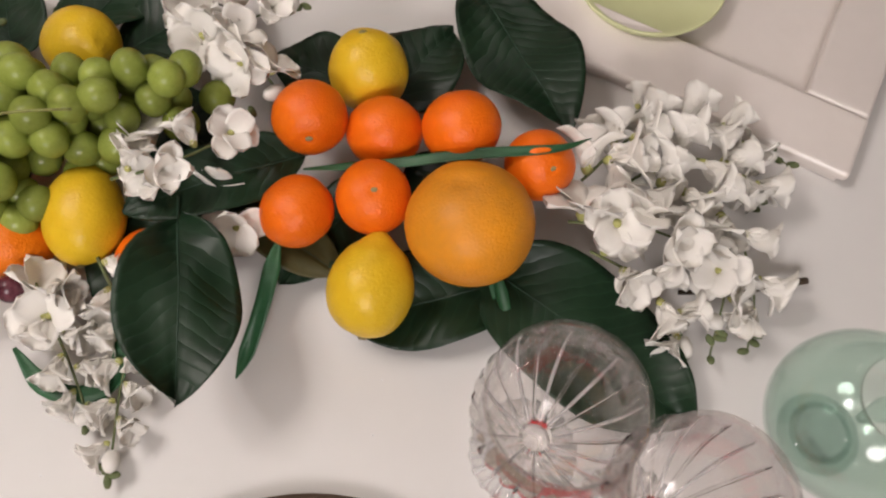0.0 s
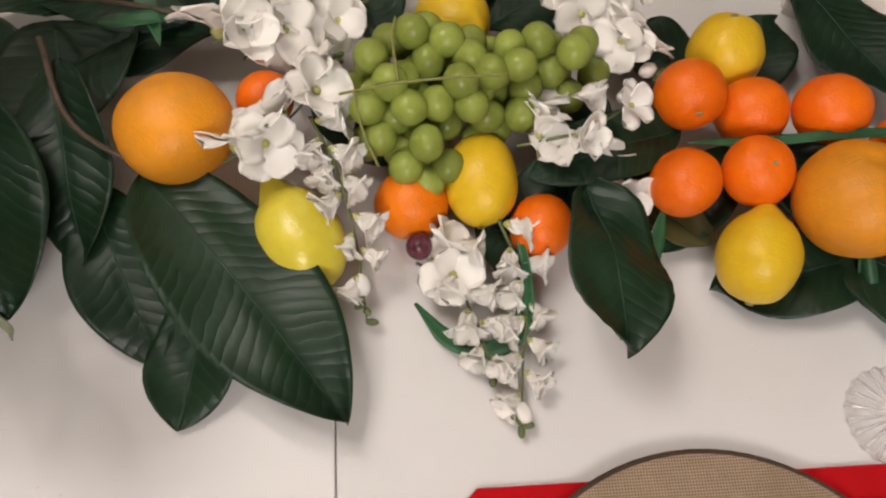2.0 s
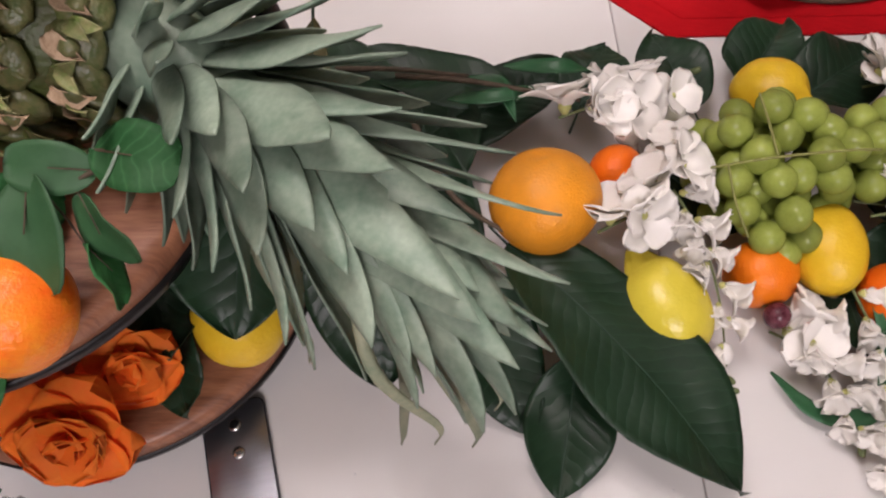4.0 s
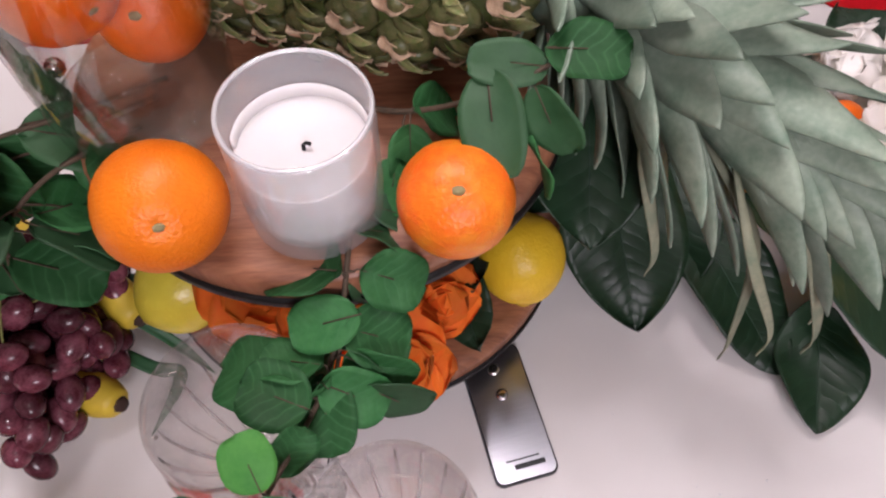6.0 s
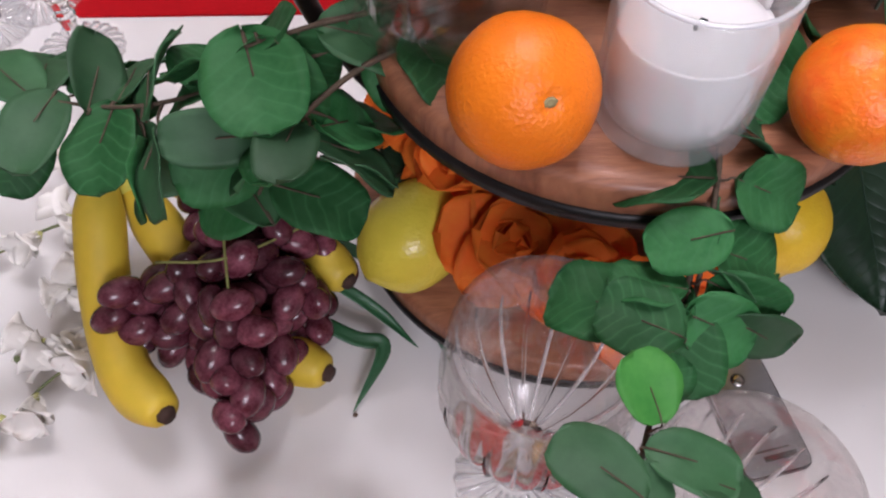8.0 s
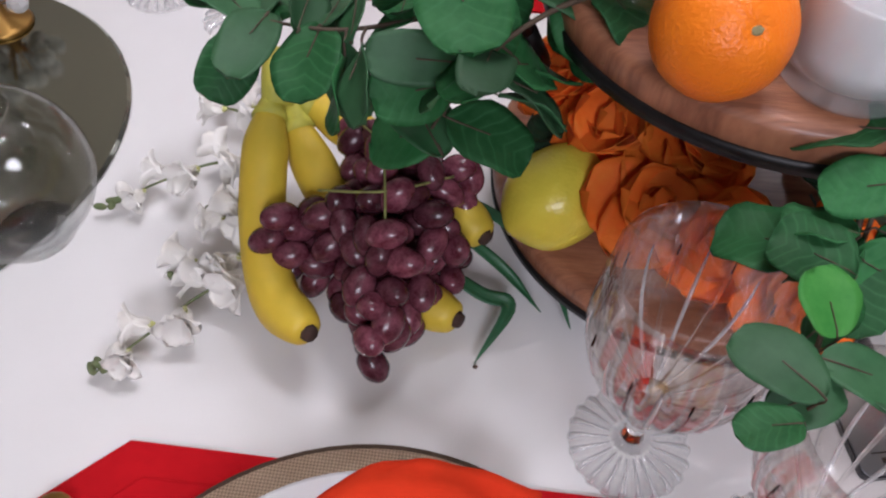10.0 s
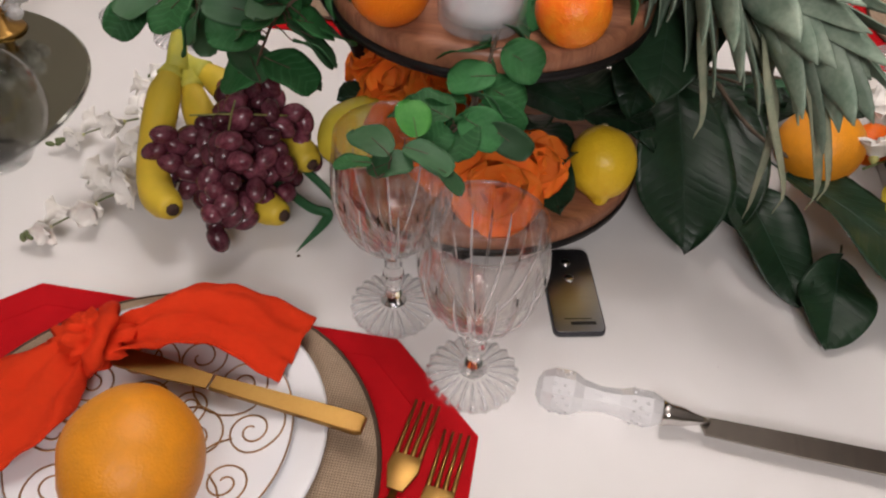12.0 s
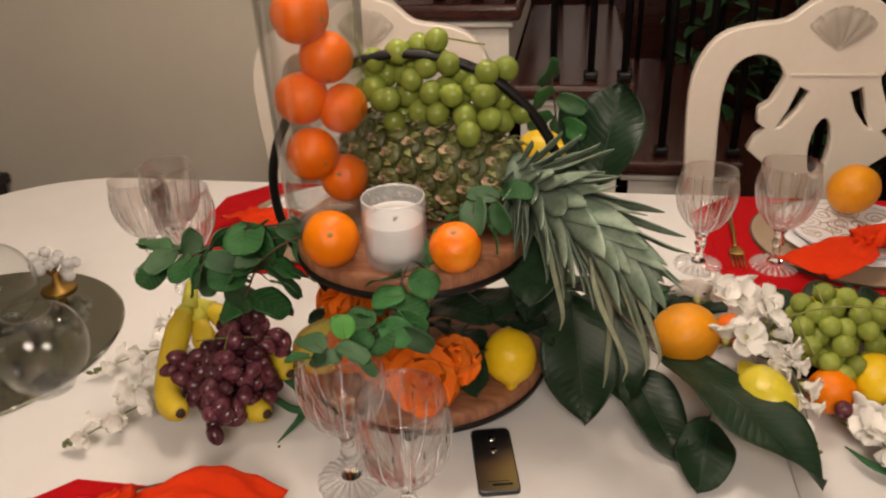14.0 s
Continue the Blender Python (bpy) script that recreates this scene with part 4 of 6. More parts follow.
rnd = random.Random(12)
# The sparkle of the specks is put into the colour: plain china white.
SPECK = data_of(blob(0.0009, 0.0007, 0.0003, 6, 4), "china")
specks = thing("glitter_specks", (0.3, -0.27, TOP), "tiny bright specks of glitter on the white table", "glitter", kind="stuff")
for k in range(26):
    mesh_part("speck", SPECK, specks, "", Matrix.Translation((rnd.uniform(-0.28, 0.50), rnd.uniform(-0.10, 0.035), 0.0005)))

# ---- two tier wooden stand ----
UX, UY, UR, UZ = 0.053, -0.137, 0.132, 0.966
LX, LY, LR, LZ = 0.054, -0.105, 0.153, 0.782
stand = thing("tiered_tray_stand", (0.053, -0.12, TOP), "two tier round wooden tray stand with a black iron hoop", "tray stand")
for cx, cy, r, z in ((UX, UY, UR, UZ), (LX, LY, LR, LZ)):
    tier = part("tray", lathe([(r - 0.03, 0.004), (r - 0.003, 0.004), (r, 0.008), (r, 0.021), (r - 0.003, 0.0245), (r - 0.01, 0.025), (0.02, 0.025)], 80), "wood", stand, "round acacia wood tray", loc=(cx - 0.053, cy + 0.12, z - TOP))
    part("iron_band", lathe([(r - 0.02, 0.0), (r + 0.0012, 0.0), (r + 0.0016, 0.0075), (r - 0.001, 0.0078)], 80), "iron", tier, "black iron band under the edge")
hoop = [(0.168 * math.sin(a), 0.0, 0.262 + 0.164 * math.cos(a)) for a in [radians(-125 + 250 * k / 40) for k in range(41)]]
part("hoop", tube(hoop, 0.0068, 10, 0.8), "iron", stand, "black iron hoop handle")
for sx in (-1, 1):
    part("upright", tube([(sx * 0.1385, 0, 0.170), (sx * 0.128, 0.012, 0.14), (sx * 0.118, 0.03, 0.09), (sx * 0.118, 0.03, 0.056)], 0.0068, 8), "iron", stand)
    part("bolt", blob(0.006, 0.006, 0.006, 10, 8), "steel", stand, loc=(sx * 0.150, 0, 0.228))
part("post", tube([(0, 0, 0.05), (0, 0, 0.22)], 0.008, 10), "iron", stand)
for a in (30, 150, 270):
    part("foot", lathe([(0.010, 0), (0.012, 0.004), (0.011, 0.033)], 14), "iron", stand, loc=(0.12 * math.cos(radians(a)), 0.015 + 0.12 * math.sin(radians(a)), 0.0))
UT, LT = UZ + 0.0254, LZ + 0.0254

# ---- candle jar ----
jar = thing("candle", (0.054, -0.229, UT), "white candle in a frosted glass jar on the tray", "candle")
part("jar", lathe([(0.001, 0), (0.0295, 0.0), (0.0312, 0.003), (0.0320, 0.02), (0.0324, 0.069), (0.0317, 0.0705), (0.0305, 0.069), (0.0300, 0.02), (0.0285, 0.008), (0.001, 0.007)], 56), "milk_glass", jar, "frosted glass jar").visible_shadow = False
part("rim", tube([(0.0311 * math.cos(a), 0.0311 * math.sin(a), 0.0702) for a in [k * math.pi / 24 for k in range(48)]], 0.0010, 8, closed=True), "glint_crystal", jar, "rounded glass rim").visible_shadow = False
part("wax", lathe([(0.001, 0.0085), (0.0278, 0.0085), (0.0290, 0.02), (0.0294, 0.045), (0.0288, 0.0465), (0.027, 0.0444), (0.012, 0.0434), (0.001, 0.0432)], 48), "wax", jar, "white wax")
part("wax_rim", tube([(0.0288 * math.cos(a), 0.0288 * math.sin(a), 0.0475) for a in [radians(15 + 5 * k) for k in range(34)]], 0.0008, 6, 7.0), "wax", jar, "wax left on the wall")
part("wick", tube([(0, 0, 0.043), (0.0, 0.0005, 0.0458), (0.0015, 0.0005, 0.0472), (0.0035, 0.0, 0.0467)], 0.0009, 6), "soot", jar, "burnt black wick")

# ---- glass vase ----
vase = thing("glass_vase", (-0.036, -0.158, UT), "tall clear glass cylinder vase filled with oranges", "vase")
part("wall", lathe([(0.001, 0), (0.044, 0.0), (0.0465, 0.003), (0.0475, 0.02), (0.0535, 0.27), (0.0530, 0.2715), (0.0515, 0.27), (0.0455, 0.022), (0.040, 0.010), (0.015, 0.014), (0.001, 0.016)], 64), "vase_glass", vase, "clear glass").visible_shadow = False
part("base", lathe([(0.001, 0.0005), (0.043, 0.0005), (0.0445, 0.006), (0.039, 0.0095), (0.015, 0.0135), (0.001, 0.0155)], 48), "vase_glass", vase, "thick clear glass base").visible_shadow = False
part("rim", tube([(0.0525 * math.cos(a), 0.0525 * math.sin(a), 0.271) for a in [k * math.pi / 24 for k in range(48)]], 0.0014, 8, closed=True), "crystal", vase, "rounded glass rim").visible_shadow = False


# ---- fruit ----
def citrus(name, loc, r, material, label, group, stretch=1.0, tilt=(0, 0), nub=0.0, seed=0.0, stem=True, squash=None):
    """A citrus fruit: peel, with a nub at the ends where it is a lemon, and the button where it hung."""
    t = thing(name, Matrix.Translation(loc) @ pose(0, 0, 0, tilt[0], 0, tilt[1]), label, name, group)
    sq = squash if squash else (1.0 if nub else 0.93)

    def shape(v):
        if not nub:
            return 1.0
        e = min(v, 1 - v)
        return 1.0 if e > 0.16 else 0.62 + 0.38 * (e / 0.16)

    bm = blob(r, r, r * stretch * sq, 36, 26, 0.03 if not nub else 0.05, 3, seed, shape if nub else None)
    rz = r * stretch * sq
    for v in bm.verts:
        h = v.co.z / rz
        q = math.hypot(v.co.x, v.co.y) / r
        if nub:
            if h > 0.93:
                v.co.z += nub * rz * max(0, 1 - (q / 0.42) ** 2) * 1.7
        elif q < 0.3:
            v.co.z -= math.copysign(1, h) * rz * 0.07 * (1 - q / 0.3) ** 2
    part("peel", bm, material, t)
    if stem:
        s = rz * (-0.99 if nub else 0.925)
        part("stem_button", lathe([(0.0004, 0.0008), (0.0011, 0.0010), (0.0019, 0.0003), (0.0022, -0.0010)], 7, lambda a, i: 1 + 0.25 * math.cos(5 * a)), "button", t, "dry green stem button", loc=pose(0, 0, s, 180 if nub else 0) @ Matrix.Scale(1.45, 4))
    return t


OR = "whole orange with dimpled bright peel"
MA = "small bright orange mandarin"
LE = "yellow lemon with a pointed end"
citrus("orange", (-0.009, -0.245, 1.020), 0.0290, "orange", OR + " on the wooden tray", "oranges", tilt=(55, 18), seed=1)
citrus("orange", (0.118, -0.246, 1.017), 0.0262, "patchy", "reddish orange fruit with a yellow patch on the tray", "oranges", tilt=(25, 0), seed=2)
for k, (x, y, z, r) in enumerate(((-0.017, -0.152, 1.048, 0.0265), (-0.044, -0.172, 1.082, 0.0285), (-0.012, -0.150, 1.126, 0.0265), (-0.053, -0.160, 1.139, 0.0285), (-0.025, -0.150, 1.179, 0.028), (-0.042, -0.165, 1.226, 0.030))):
    citrus("orange", (x, y, z), r, "mandarin", "bright orange stacked inside the glass vase", "oranges in the vase", tilt=(60 + 40 * k, 50 * k), seed=4 + k)
citrus("orange", (0.857, -0.157, 0.822), 0.0445, "navel", "large golden navel orange on the leaves", "large oranges", tilt=(160, 20), seed=11, stem=False)
citrus("orange", (0.375, -0.088, 0.826), 0.0410, "navel", "large golden navel orange beside the pineapple crown", "large oranges", tilt=(150, 20), seed=12)
for k, (x, y, z, r, tl, hd) in enumerate(((0.751, -0.064, 0.820, 0.0275, 70, 0), (0.804, -0.071, 0.806, 0.0285, 110, 0), (0.859, -0.080, 0.821, 0.0288, 130, 10), (0.913, -0.110, 0.813, 0.0258, 38, 20), (0.793, -0.128, 0.814, 0.0265, 15, 10), (0.739, -0.132, 0.807, 0.0268, 120, 40), (0.434, -0.058, 0.815, 0.0215, 80, 30))):
    citrus("mandarin", (x, y, z), r, "mandarin", MA + " among the flowers", "mandarins", tilt=(tl, hd), seed=20 + k)
citrus("orange", (0.538, -0.134, 0.788), 0.0275, "orange", "small orange under the green grapes", "oranges", tilt=(100, 0), seed=31)
citrus("orange", (0.633, -0.154, 0.786), 0.0248, "mandarin", "small orange half hidden by a leaf", "oranges", tilt=(100, 60), seed=32)
citrus("orange", (0.533, -0.050, 0.79), 0.026, "mandarin", "small orange buried under green grapes", "oranges", tilt=(100, 60), seed=33)
citrus("orange", (-0.114, -0.524, 0.827), 0.0475, "navel", "large orange on the scrolled plate", "large oranges", tilt=(70, -60), seed=35)
citrus("orange", (0.706, 0.39, 0.822), 0.0435, "navel", "large orange on the far plate", "large oranges", tilt=(120, 40), seed=36, stem=False)
citrus("lemon", (0.787, -0.189, 0.796), 0.0305, "lemon", LE + " on a dark leaf", "lemons", 1.13, (-68, -15), 0.10, 41)
citrus("lemon", (0.795, -0.016, 0.806), 0.0300, "lemon", LE + " beside the mandarins", "lemons", 1.10, (158, 10), 0.08, 42)
citrus("lemon", (0.590, -0.120, 0.797), 0.0275, "lemon", "deep yellow lemon under green grapes", "lemons", 1.3, (-78, -4), 0.16, 43)
citrus("lemon", (0.578, 0.024, 0.802), 0.0290, "lemon", "yellow lemon behind the grapes", "lemons", 1.12, (60, 40), 0.08, 44)
citrus("lemon", (0.459, -0.163, 0.796), 0.0305, "quince", "greenish yellow lemon against the leaves", "lemons", 1.3, (-72, 28), 0.2, 45)
citrus("lemon", (0.167, -0.178, 0.841), 0.0300, "lemon", "yellow lemon standing on the lower tray", "lemons", 1.12, (152, 12), 0.10, 46)
citrus("lemon", (-0.055, -0.184, 0.842), 0.0315, "quince", "glossy greenish lemon on the lower tray", "lemons", 1.22, (75, 130), 0.08, 47)
citrus("lemon", (0.190, -0.030, 1.035), 0.0285, "lemon", "yellow lemon behind the pineapple", "lemons", 1.12, (70, 60), 0.08, 48)



def merged(pieces):
    """Several meshes in one, each moved by its pose."""
    out = bmesh.new()
    for bm, m in pieces:
        bmesh.ops.transform(bm, matrix=m, verts=bm.verts)
        me = bpy.data.meshes.new("tmp")
        bm.to_mesh(me)
        bm.free()
        out.from_mesh(me)
        bpy.data.meshes.remove(me)
    return out


def ribbon(pts, width, cup=0.15, nv=4, thick=0.0007, face=(0, 0, 1), waver=0.0):
    """A strap shaped leaf along the points; width(u) is its breadth, face the way that its upper side looks at the start."""
    bm = bmesh.new()
    pts = [Vector(p) for p in pts]
    n = len(pts)
    up = Vector(face)
    tops, bots = [], []
    for i, p in enumerate(pts):
        t = (pts[min(i + 1, n - 1)] - pts[max(i - 1, 0)]).normalized()
        s = t.cross(up)
        s = s.normalized() if s.length > 1e-5 else Vector((1, 0, 0))
        up = s.cross(t).normalized()
        w = max(width(i / (n - 1)), 0.0004)
        row = []
        for j in range(nv + 1):
            v = 2 * j / nv - 1
            row.append(p + s * (w * 0.5 * v) + up * (cup * w * v * v + waver * w * math.sin(7 * i / n + 2 * v)))
        tops.append(row)
        bots.append([q - up * thick for q in row][::-1])
    a, b = grid_mesh(bm, tops), grid_mesh(bm, bots)
    for i in range(n - 1):
        bm.faces.new((a[i][0], a[i + 1][0], b[i + 1][nv], b[i][nv]))
        bm.faces.new((a[i][nv], b[i][0], b[i + 1][0], a[i + 1][nv]))
    bm.faces.new(a[0][::-1] + b[0][::-1])
    bm.faces.new(a[-1] + b[-1])
    return bm


# ---- large magnolia leaves of the garland ----
def magnolia(base, tip, width, arch=0.12, turn=0.0, cup=0.12, back=False, seed=0.0, fat=0.5):
    base, tip = Vector(base), Vector(tip)
    length = (tip - base).length
    m = aim(base, tip, turn)
    t = thing("magnolia_leaf", m, "large dark green leathery magnolia leaf in the garland" if not back else "magnolia leaf turned to its brown underside", "leaf", "magnolia leaves")
    part("blade", leaf_blade(length, width, arch, cup, 0, 0.62, 1.3, 36, 16, 0.0008, 0.085, seed, 0.0010, fat), "magnolia_back" if back else "magnolia", t)
    rib = [(length * u, 0, arch * length * 2 * u * (1 - u) - 0.0008 + 0.060 * width * noise.noise(Vector((u * 3 + seed, 0, seed)))) for u in [k / 14 for k in range(14)]]
    part("midrib", tube([(-0.02, 0, -0.002)] + rib, lambda u: 0.0010 - 0.0008 * u, 6), "rib", t, "pale raised midrib")
    return t


LEAVES = (
    ((0.890, 0.085, 0.775), (0.942, -0.078, 0.800), 0.088, 0.10, 0), ((0.80, -0.03, 0.765), (0.868, 0.045, 0.772), 0.075, 0.1, 0),
    ((0.795, 0.0, 0.765), (0.715, 0.022, 0.775), 0.065, 0.1, 0), ((0.662, -0.140, 0.822), (0.668, -0.268, 0.832), 0.078, 0.14, -22),
    ((0.745, -0.083, 0.800), (0.622, -0.128, 0.812), 0.058, 0.12, 0), ((0.90, -0.18, 0.765), (0.762, -0.20, 0.762), 0.075, 0.08, 0),
    ((0.868, -0.165, 0.775), (1.0, -0.295, 0.765), 0.105, 0.08, 0), ((0.348, -0.112, 0.806), (0.489, -0.292, 0.784), 0.096, 0.17, -8),
    ((0.395, -0.190, 0.775), (0.373, -0.285, 0.758), 0.064, 0.06, 0), ((0.306, -0.11, 0.79), (0.358, -0.240, 0.758), 0.070, 0.1, 0),
    ((0.325, 0.03, 0.79), (0.230, -0.10, 0.81), 0.092, 0.1, 0), ((0.372, 0.03, 0.79), (0.225, 0.075, 0.79), 0.055, 0.1, 0),
    ((0.42, 0.02, 0.785), (0.455, 0.095, 0.785), 0.06, 0.1, 0), ((0.30, -0.01, 0.785), (0.41, 0.075, 0.78), 0.07, 0.1, 0),
    ((0.236, -0.060, 0.85), (0.256, -0.204, 0.768), 0.094, 0.12, 0), ((0.200, -0.095, 0.985), (0.190, -0.232, 0.942), 0.092, 0.16, 4),
    ((0.20, -0.03, 0.93), (0.185, -0.155, 0.875), 0.07, 0.1, -10), ((0.29, -0.03, 0.83), (0.305, -0.17, 0.775), 0.07, 0.12, 10),
    ((0.56, 0.035, 0.79), (0.62, 0.115, 0.785), 0.07, 0.1, 0), ((0.60, 0.02, 0.79), (0.70, 0.085, 0.785), 0.075, 0.1, 0),
    ((0.52, 0.02, 0.785), (0.50, 0.11, 0.78), 0.065, 0.1, 0), ((0.70, -0.10, 0.785), (0.60, -0.15, 0.772), 0.06, 0.1, 0),
    ((0.60, -0.10, 0.775), (0.615, -0.20, 0.765), 0.045, 0.1, 0), ((0.80, -0.09, 0.772), (0.72, -0.17, 0.765), 0.055, 0.1, 0),
    ((0.47, -0.02, 0.78), (0.54, -0.09, 0.775), 0.07, 0.06, 0), ((0.62, -0.02, 0.78), (0.70, -0.08, 0.775), 0.07, 0.06, 0), ((0.82, -0.08, 0.77), (0.90, -0.15, 0.765), 0.075, 0.06, 0),
    ((0.12, -0.16, 0.822), (0.136, -0.238, 0.826), 0.042, 0.15, 25), ((0.10, -0.13, 0.84), (0.132, -0.212, 0.858), 0.052, 0.15, -20), ((0.10, -0.09, 0.85), (0.185, -0.125, 0.872), 0.060, 0.15, 15), ((0.15, -0.07, 0.84), (0.215, -0.145, 0.836), 0.058, 0.1, -15), ((0.055, -0.11, 0.86), (0.145, -0.168, 0.878), 0.055, 0.2, 10),
    ((0.12, -0.08, 0.83), (0.21, -0.15, 0.86), 0.06, 0.1, 0), ((0.0, -0.10, 0.83), (-0.08, -0.16, 0.86), 0.06, 0.1, 0),
    ((0.09, -0.12, 0.84), (0.10, -0.2, 0.88), 0.05, 0.1, 0),
    ((0.277, 0.045, 0.795), (0.182, 0.065, 0.8), 0.062, 0.1, 10), ((0.263, -0.022, 0.8), (0.176, 0.016, 0.8), 0.060, 0.1, -10),
)
for k, (a, b, w, arch, turn) in enumerate(LEAVES):
    magnolia(a, b, w, arch, turn, seed=k * 1.7)
magnolia((0.69, -0.11, 0.780), (0.765, -0.168, 0.772), 0.045, 0.1, 0, back=True, seed=60)
magnolia((0.225, -0.05, 0.97), (0.228, -0.175, 0.955), 0.022, 0.1, 0, back=True, seed=61)
magnolia((0.262, -0.005, 0.985), (0.288, 0.05, 1.100), 0.092, 0.1, 0, seed=62)
magnolia((0.240, 0.015, 0.985), (0.222, 0.05, 1.085), 0.06, 0.1, 0, seed=63)


# ---- strap leaves ----
def strap(pts, width, label="long green strap leaf lying on the table"):
    t = thing("strap_leaf", pts[0], label, "leaf", "strap leaves")
    loc = [Vector(p) - Vector(pts[0]) for p in smooth_path(pts, 26)]
    part("blade", ribbon(loc, lambda u: width * min(1, 5 * u + 0.2) * min(1, 3.2 * (1 - u)) ** 0.8, 0.18, 4, 0.0007, waver=0.12), "grass", t)


strap(((0.538, -0.203, 0.766), (0.562, -0.232, 0.764), (0.592, -0.240, 0.765), (0.614, -0.225, 0.772), (0.617, -0.185, 0.788), (0.612, -0.155, 0.795)), 0.013)
strap(((0.725, -0.145, 0.795), (0.712, -0.185, 0.780), (0.698, -0.215, 0.762), (0.688, -0.235, 0.757)), 0.012)
strap(((0.745, -0.103, 0.815), (0.80, -0.105, 0.818), (0.86, -0.108, 0.83), (0.92, -0.112, 0.838), (0.948, -0.102, 0.833)), 0.0075)
strap(((-0.165, -0.185, 0.79), (-0.10, -0.215, 0.772), (-0.078, -0.222, 0.768), (-0.097, -0.262, 0.757)), 0.010)
strap(((-0.14, -0.17, 0.80), (-0.09, -0.195, 0.782), (-0.055, -0.218, 0.760)), 0.008)
strap(((-0.12, -0.15, 0.80), (-0.06, -0.19, 0.79), (-0.034, -0.228, 0.758)), 0.009)
strap(((0.88, -0.20, 0.77), (0.875, -0.185, 0.785), (0.885, -0.225, 0.768)), 0.012)


# ---- white silk flower sprays ----
def blossom(seed):
    rnd = random.Random(seed)
    pieces = []
    for k in range(6):
        a = k * 60 + rnd.uniform(-10, 10)
        lift = (14 if k % 2 else 36) + rnd.uniform(-8, 12)
        pieces.append((leaf_blade(0.027, 0.025, 0.28, 0.25, 0.10, 0.55, 0.45, 8, 6, 0.0004, 0.045, seed + k, fat=0.62), pose(0, 0, 0, 0, -lift, a)))
    return merged(pieces)


def cup_blossom(seed):
    """A half open trumpet: a narrow throat and five petals that flare."""
    rnd = random.Random(seed)
    pieces = [(lathe([(0.0012, 0.0), (0.0032, 0.005), (0.0055, 0.012), (0.0068, 0.018)], 10, caps=False), pose(0, 0, 0))]
    for k in range(5):
        pieces.append((leaf_blade(0.032, 0.021, 0.22, 0.45, 0.30, 0.6, 0.5, 8, 6, 0.0004, 0.05, seed + k, fat=0.68), pose(0, 0, 0, 0, -68 + rnd.uniform(-12, 10), k * 72 + rnd.uniform(-12, 12))))
    return merged(pieces)


BLOSSOMS = [data_of(blossom(k), "petal") for k in range(4)] + [data_of(cup_blossom(k), "petal") for k in range(3)]
THROAT = data_of(lathe([(0.0015, -0.003), (0.004, 0.0005), (0.003, 0.005), (0.0006, 0.007)], 8), "throat")
BUD = data_of(blob(0.0028, 0.0028, 0.0052, 8, 7), "bud")
WHITEBUD = data_of(blob(0.006, 0.006, 0.009, 10, 8, 0.15), "petal")


def flower_spray(pts, count, seed, size=1.0, buds=5, up=0.8, full=0.85, cups=False):
    """An artificial spray: a thin stem, open blossoms along it and green buds at its tip."""
    rnd = random.Random(seed)
    t = thing("flower_spray", pts[0], "white artificial silk flower spray with green buds", "flowers", "white flower sprays")
    path = smooth_path([Vector(p) - Vector(pts[0]) for p in pts], 40)
    part("stem", tube(path, lambda u: 0.0013 - 0.0006 * u, 6), "bud", t, "thin green stem")
    count = max(2, round(count * ((1.1 if pts[0][0] > 0 else 0.72) if cups else 0.75)))
    for i in range(count):
        u = full * (i + 0.5) / count
        p = path[int(u * 40)]
        tang = (path[min(int(u * 40) + 1, 40)] - path[max(int(u * 40) - 1, 0)]).normalized()
        side = tang.cross(Vector((0, 0, 1))).normalized() * (1 if i % 2 else -1)
        d = (Vector((0, 0, up)) + side * rnd.uniform(0.3, 1.1) + tang * rnd.uniform(-0.1, 0.5)).normalized()
        if cups:
            d = (Vector((0, 0, 0.35)) + side * rnd.uniform(0.35, 0.9) + tang * rnd.uniform(0.5, 1.0)).normalized()
        s = size * (1.05 - 0.35 * u) * rnd.uniform(0.85, 1.12)
        base = p + d * 0.005
        m = Matrix.Translation(base) @ d.to_track_quat("Z", "Y").to_matrix().to_4x4() @ pose(0, 0, 0, 0, 0, rnd.uniform(0, 360)) @ Matrix.Scale(s, 4)
        b = mesh_part("blossom", rnd.choice(BLOSSOMS[4:] if cups else BLOSSOMS), t, "", m)
        mesh_part("throat", THROAT, b, "yellow green throat")
    for i in range(buds):
        u = full + (1 - full) * (i + 1) / buds
        p = path[min(int(u * 40), 40)]
        d = Vector((rnd.uniform(-1, 1), rnd.uniform(-1, 1), rnd.uniform(0.1, 0.6))).normalized()
        mesh_part("bud", BUD if i > 0 else WHITEBUD, t, "small green bud" if i else "", Matrix.Translation(p + d * 0.004) @ d.to_track_quat("Z", "Y").to_matrix().to_4x4())
    return t


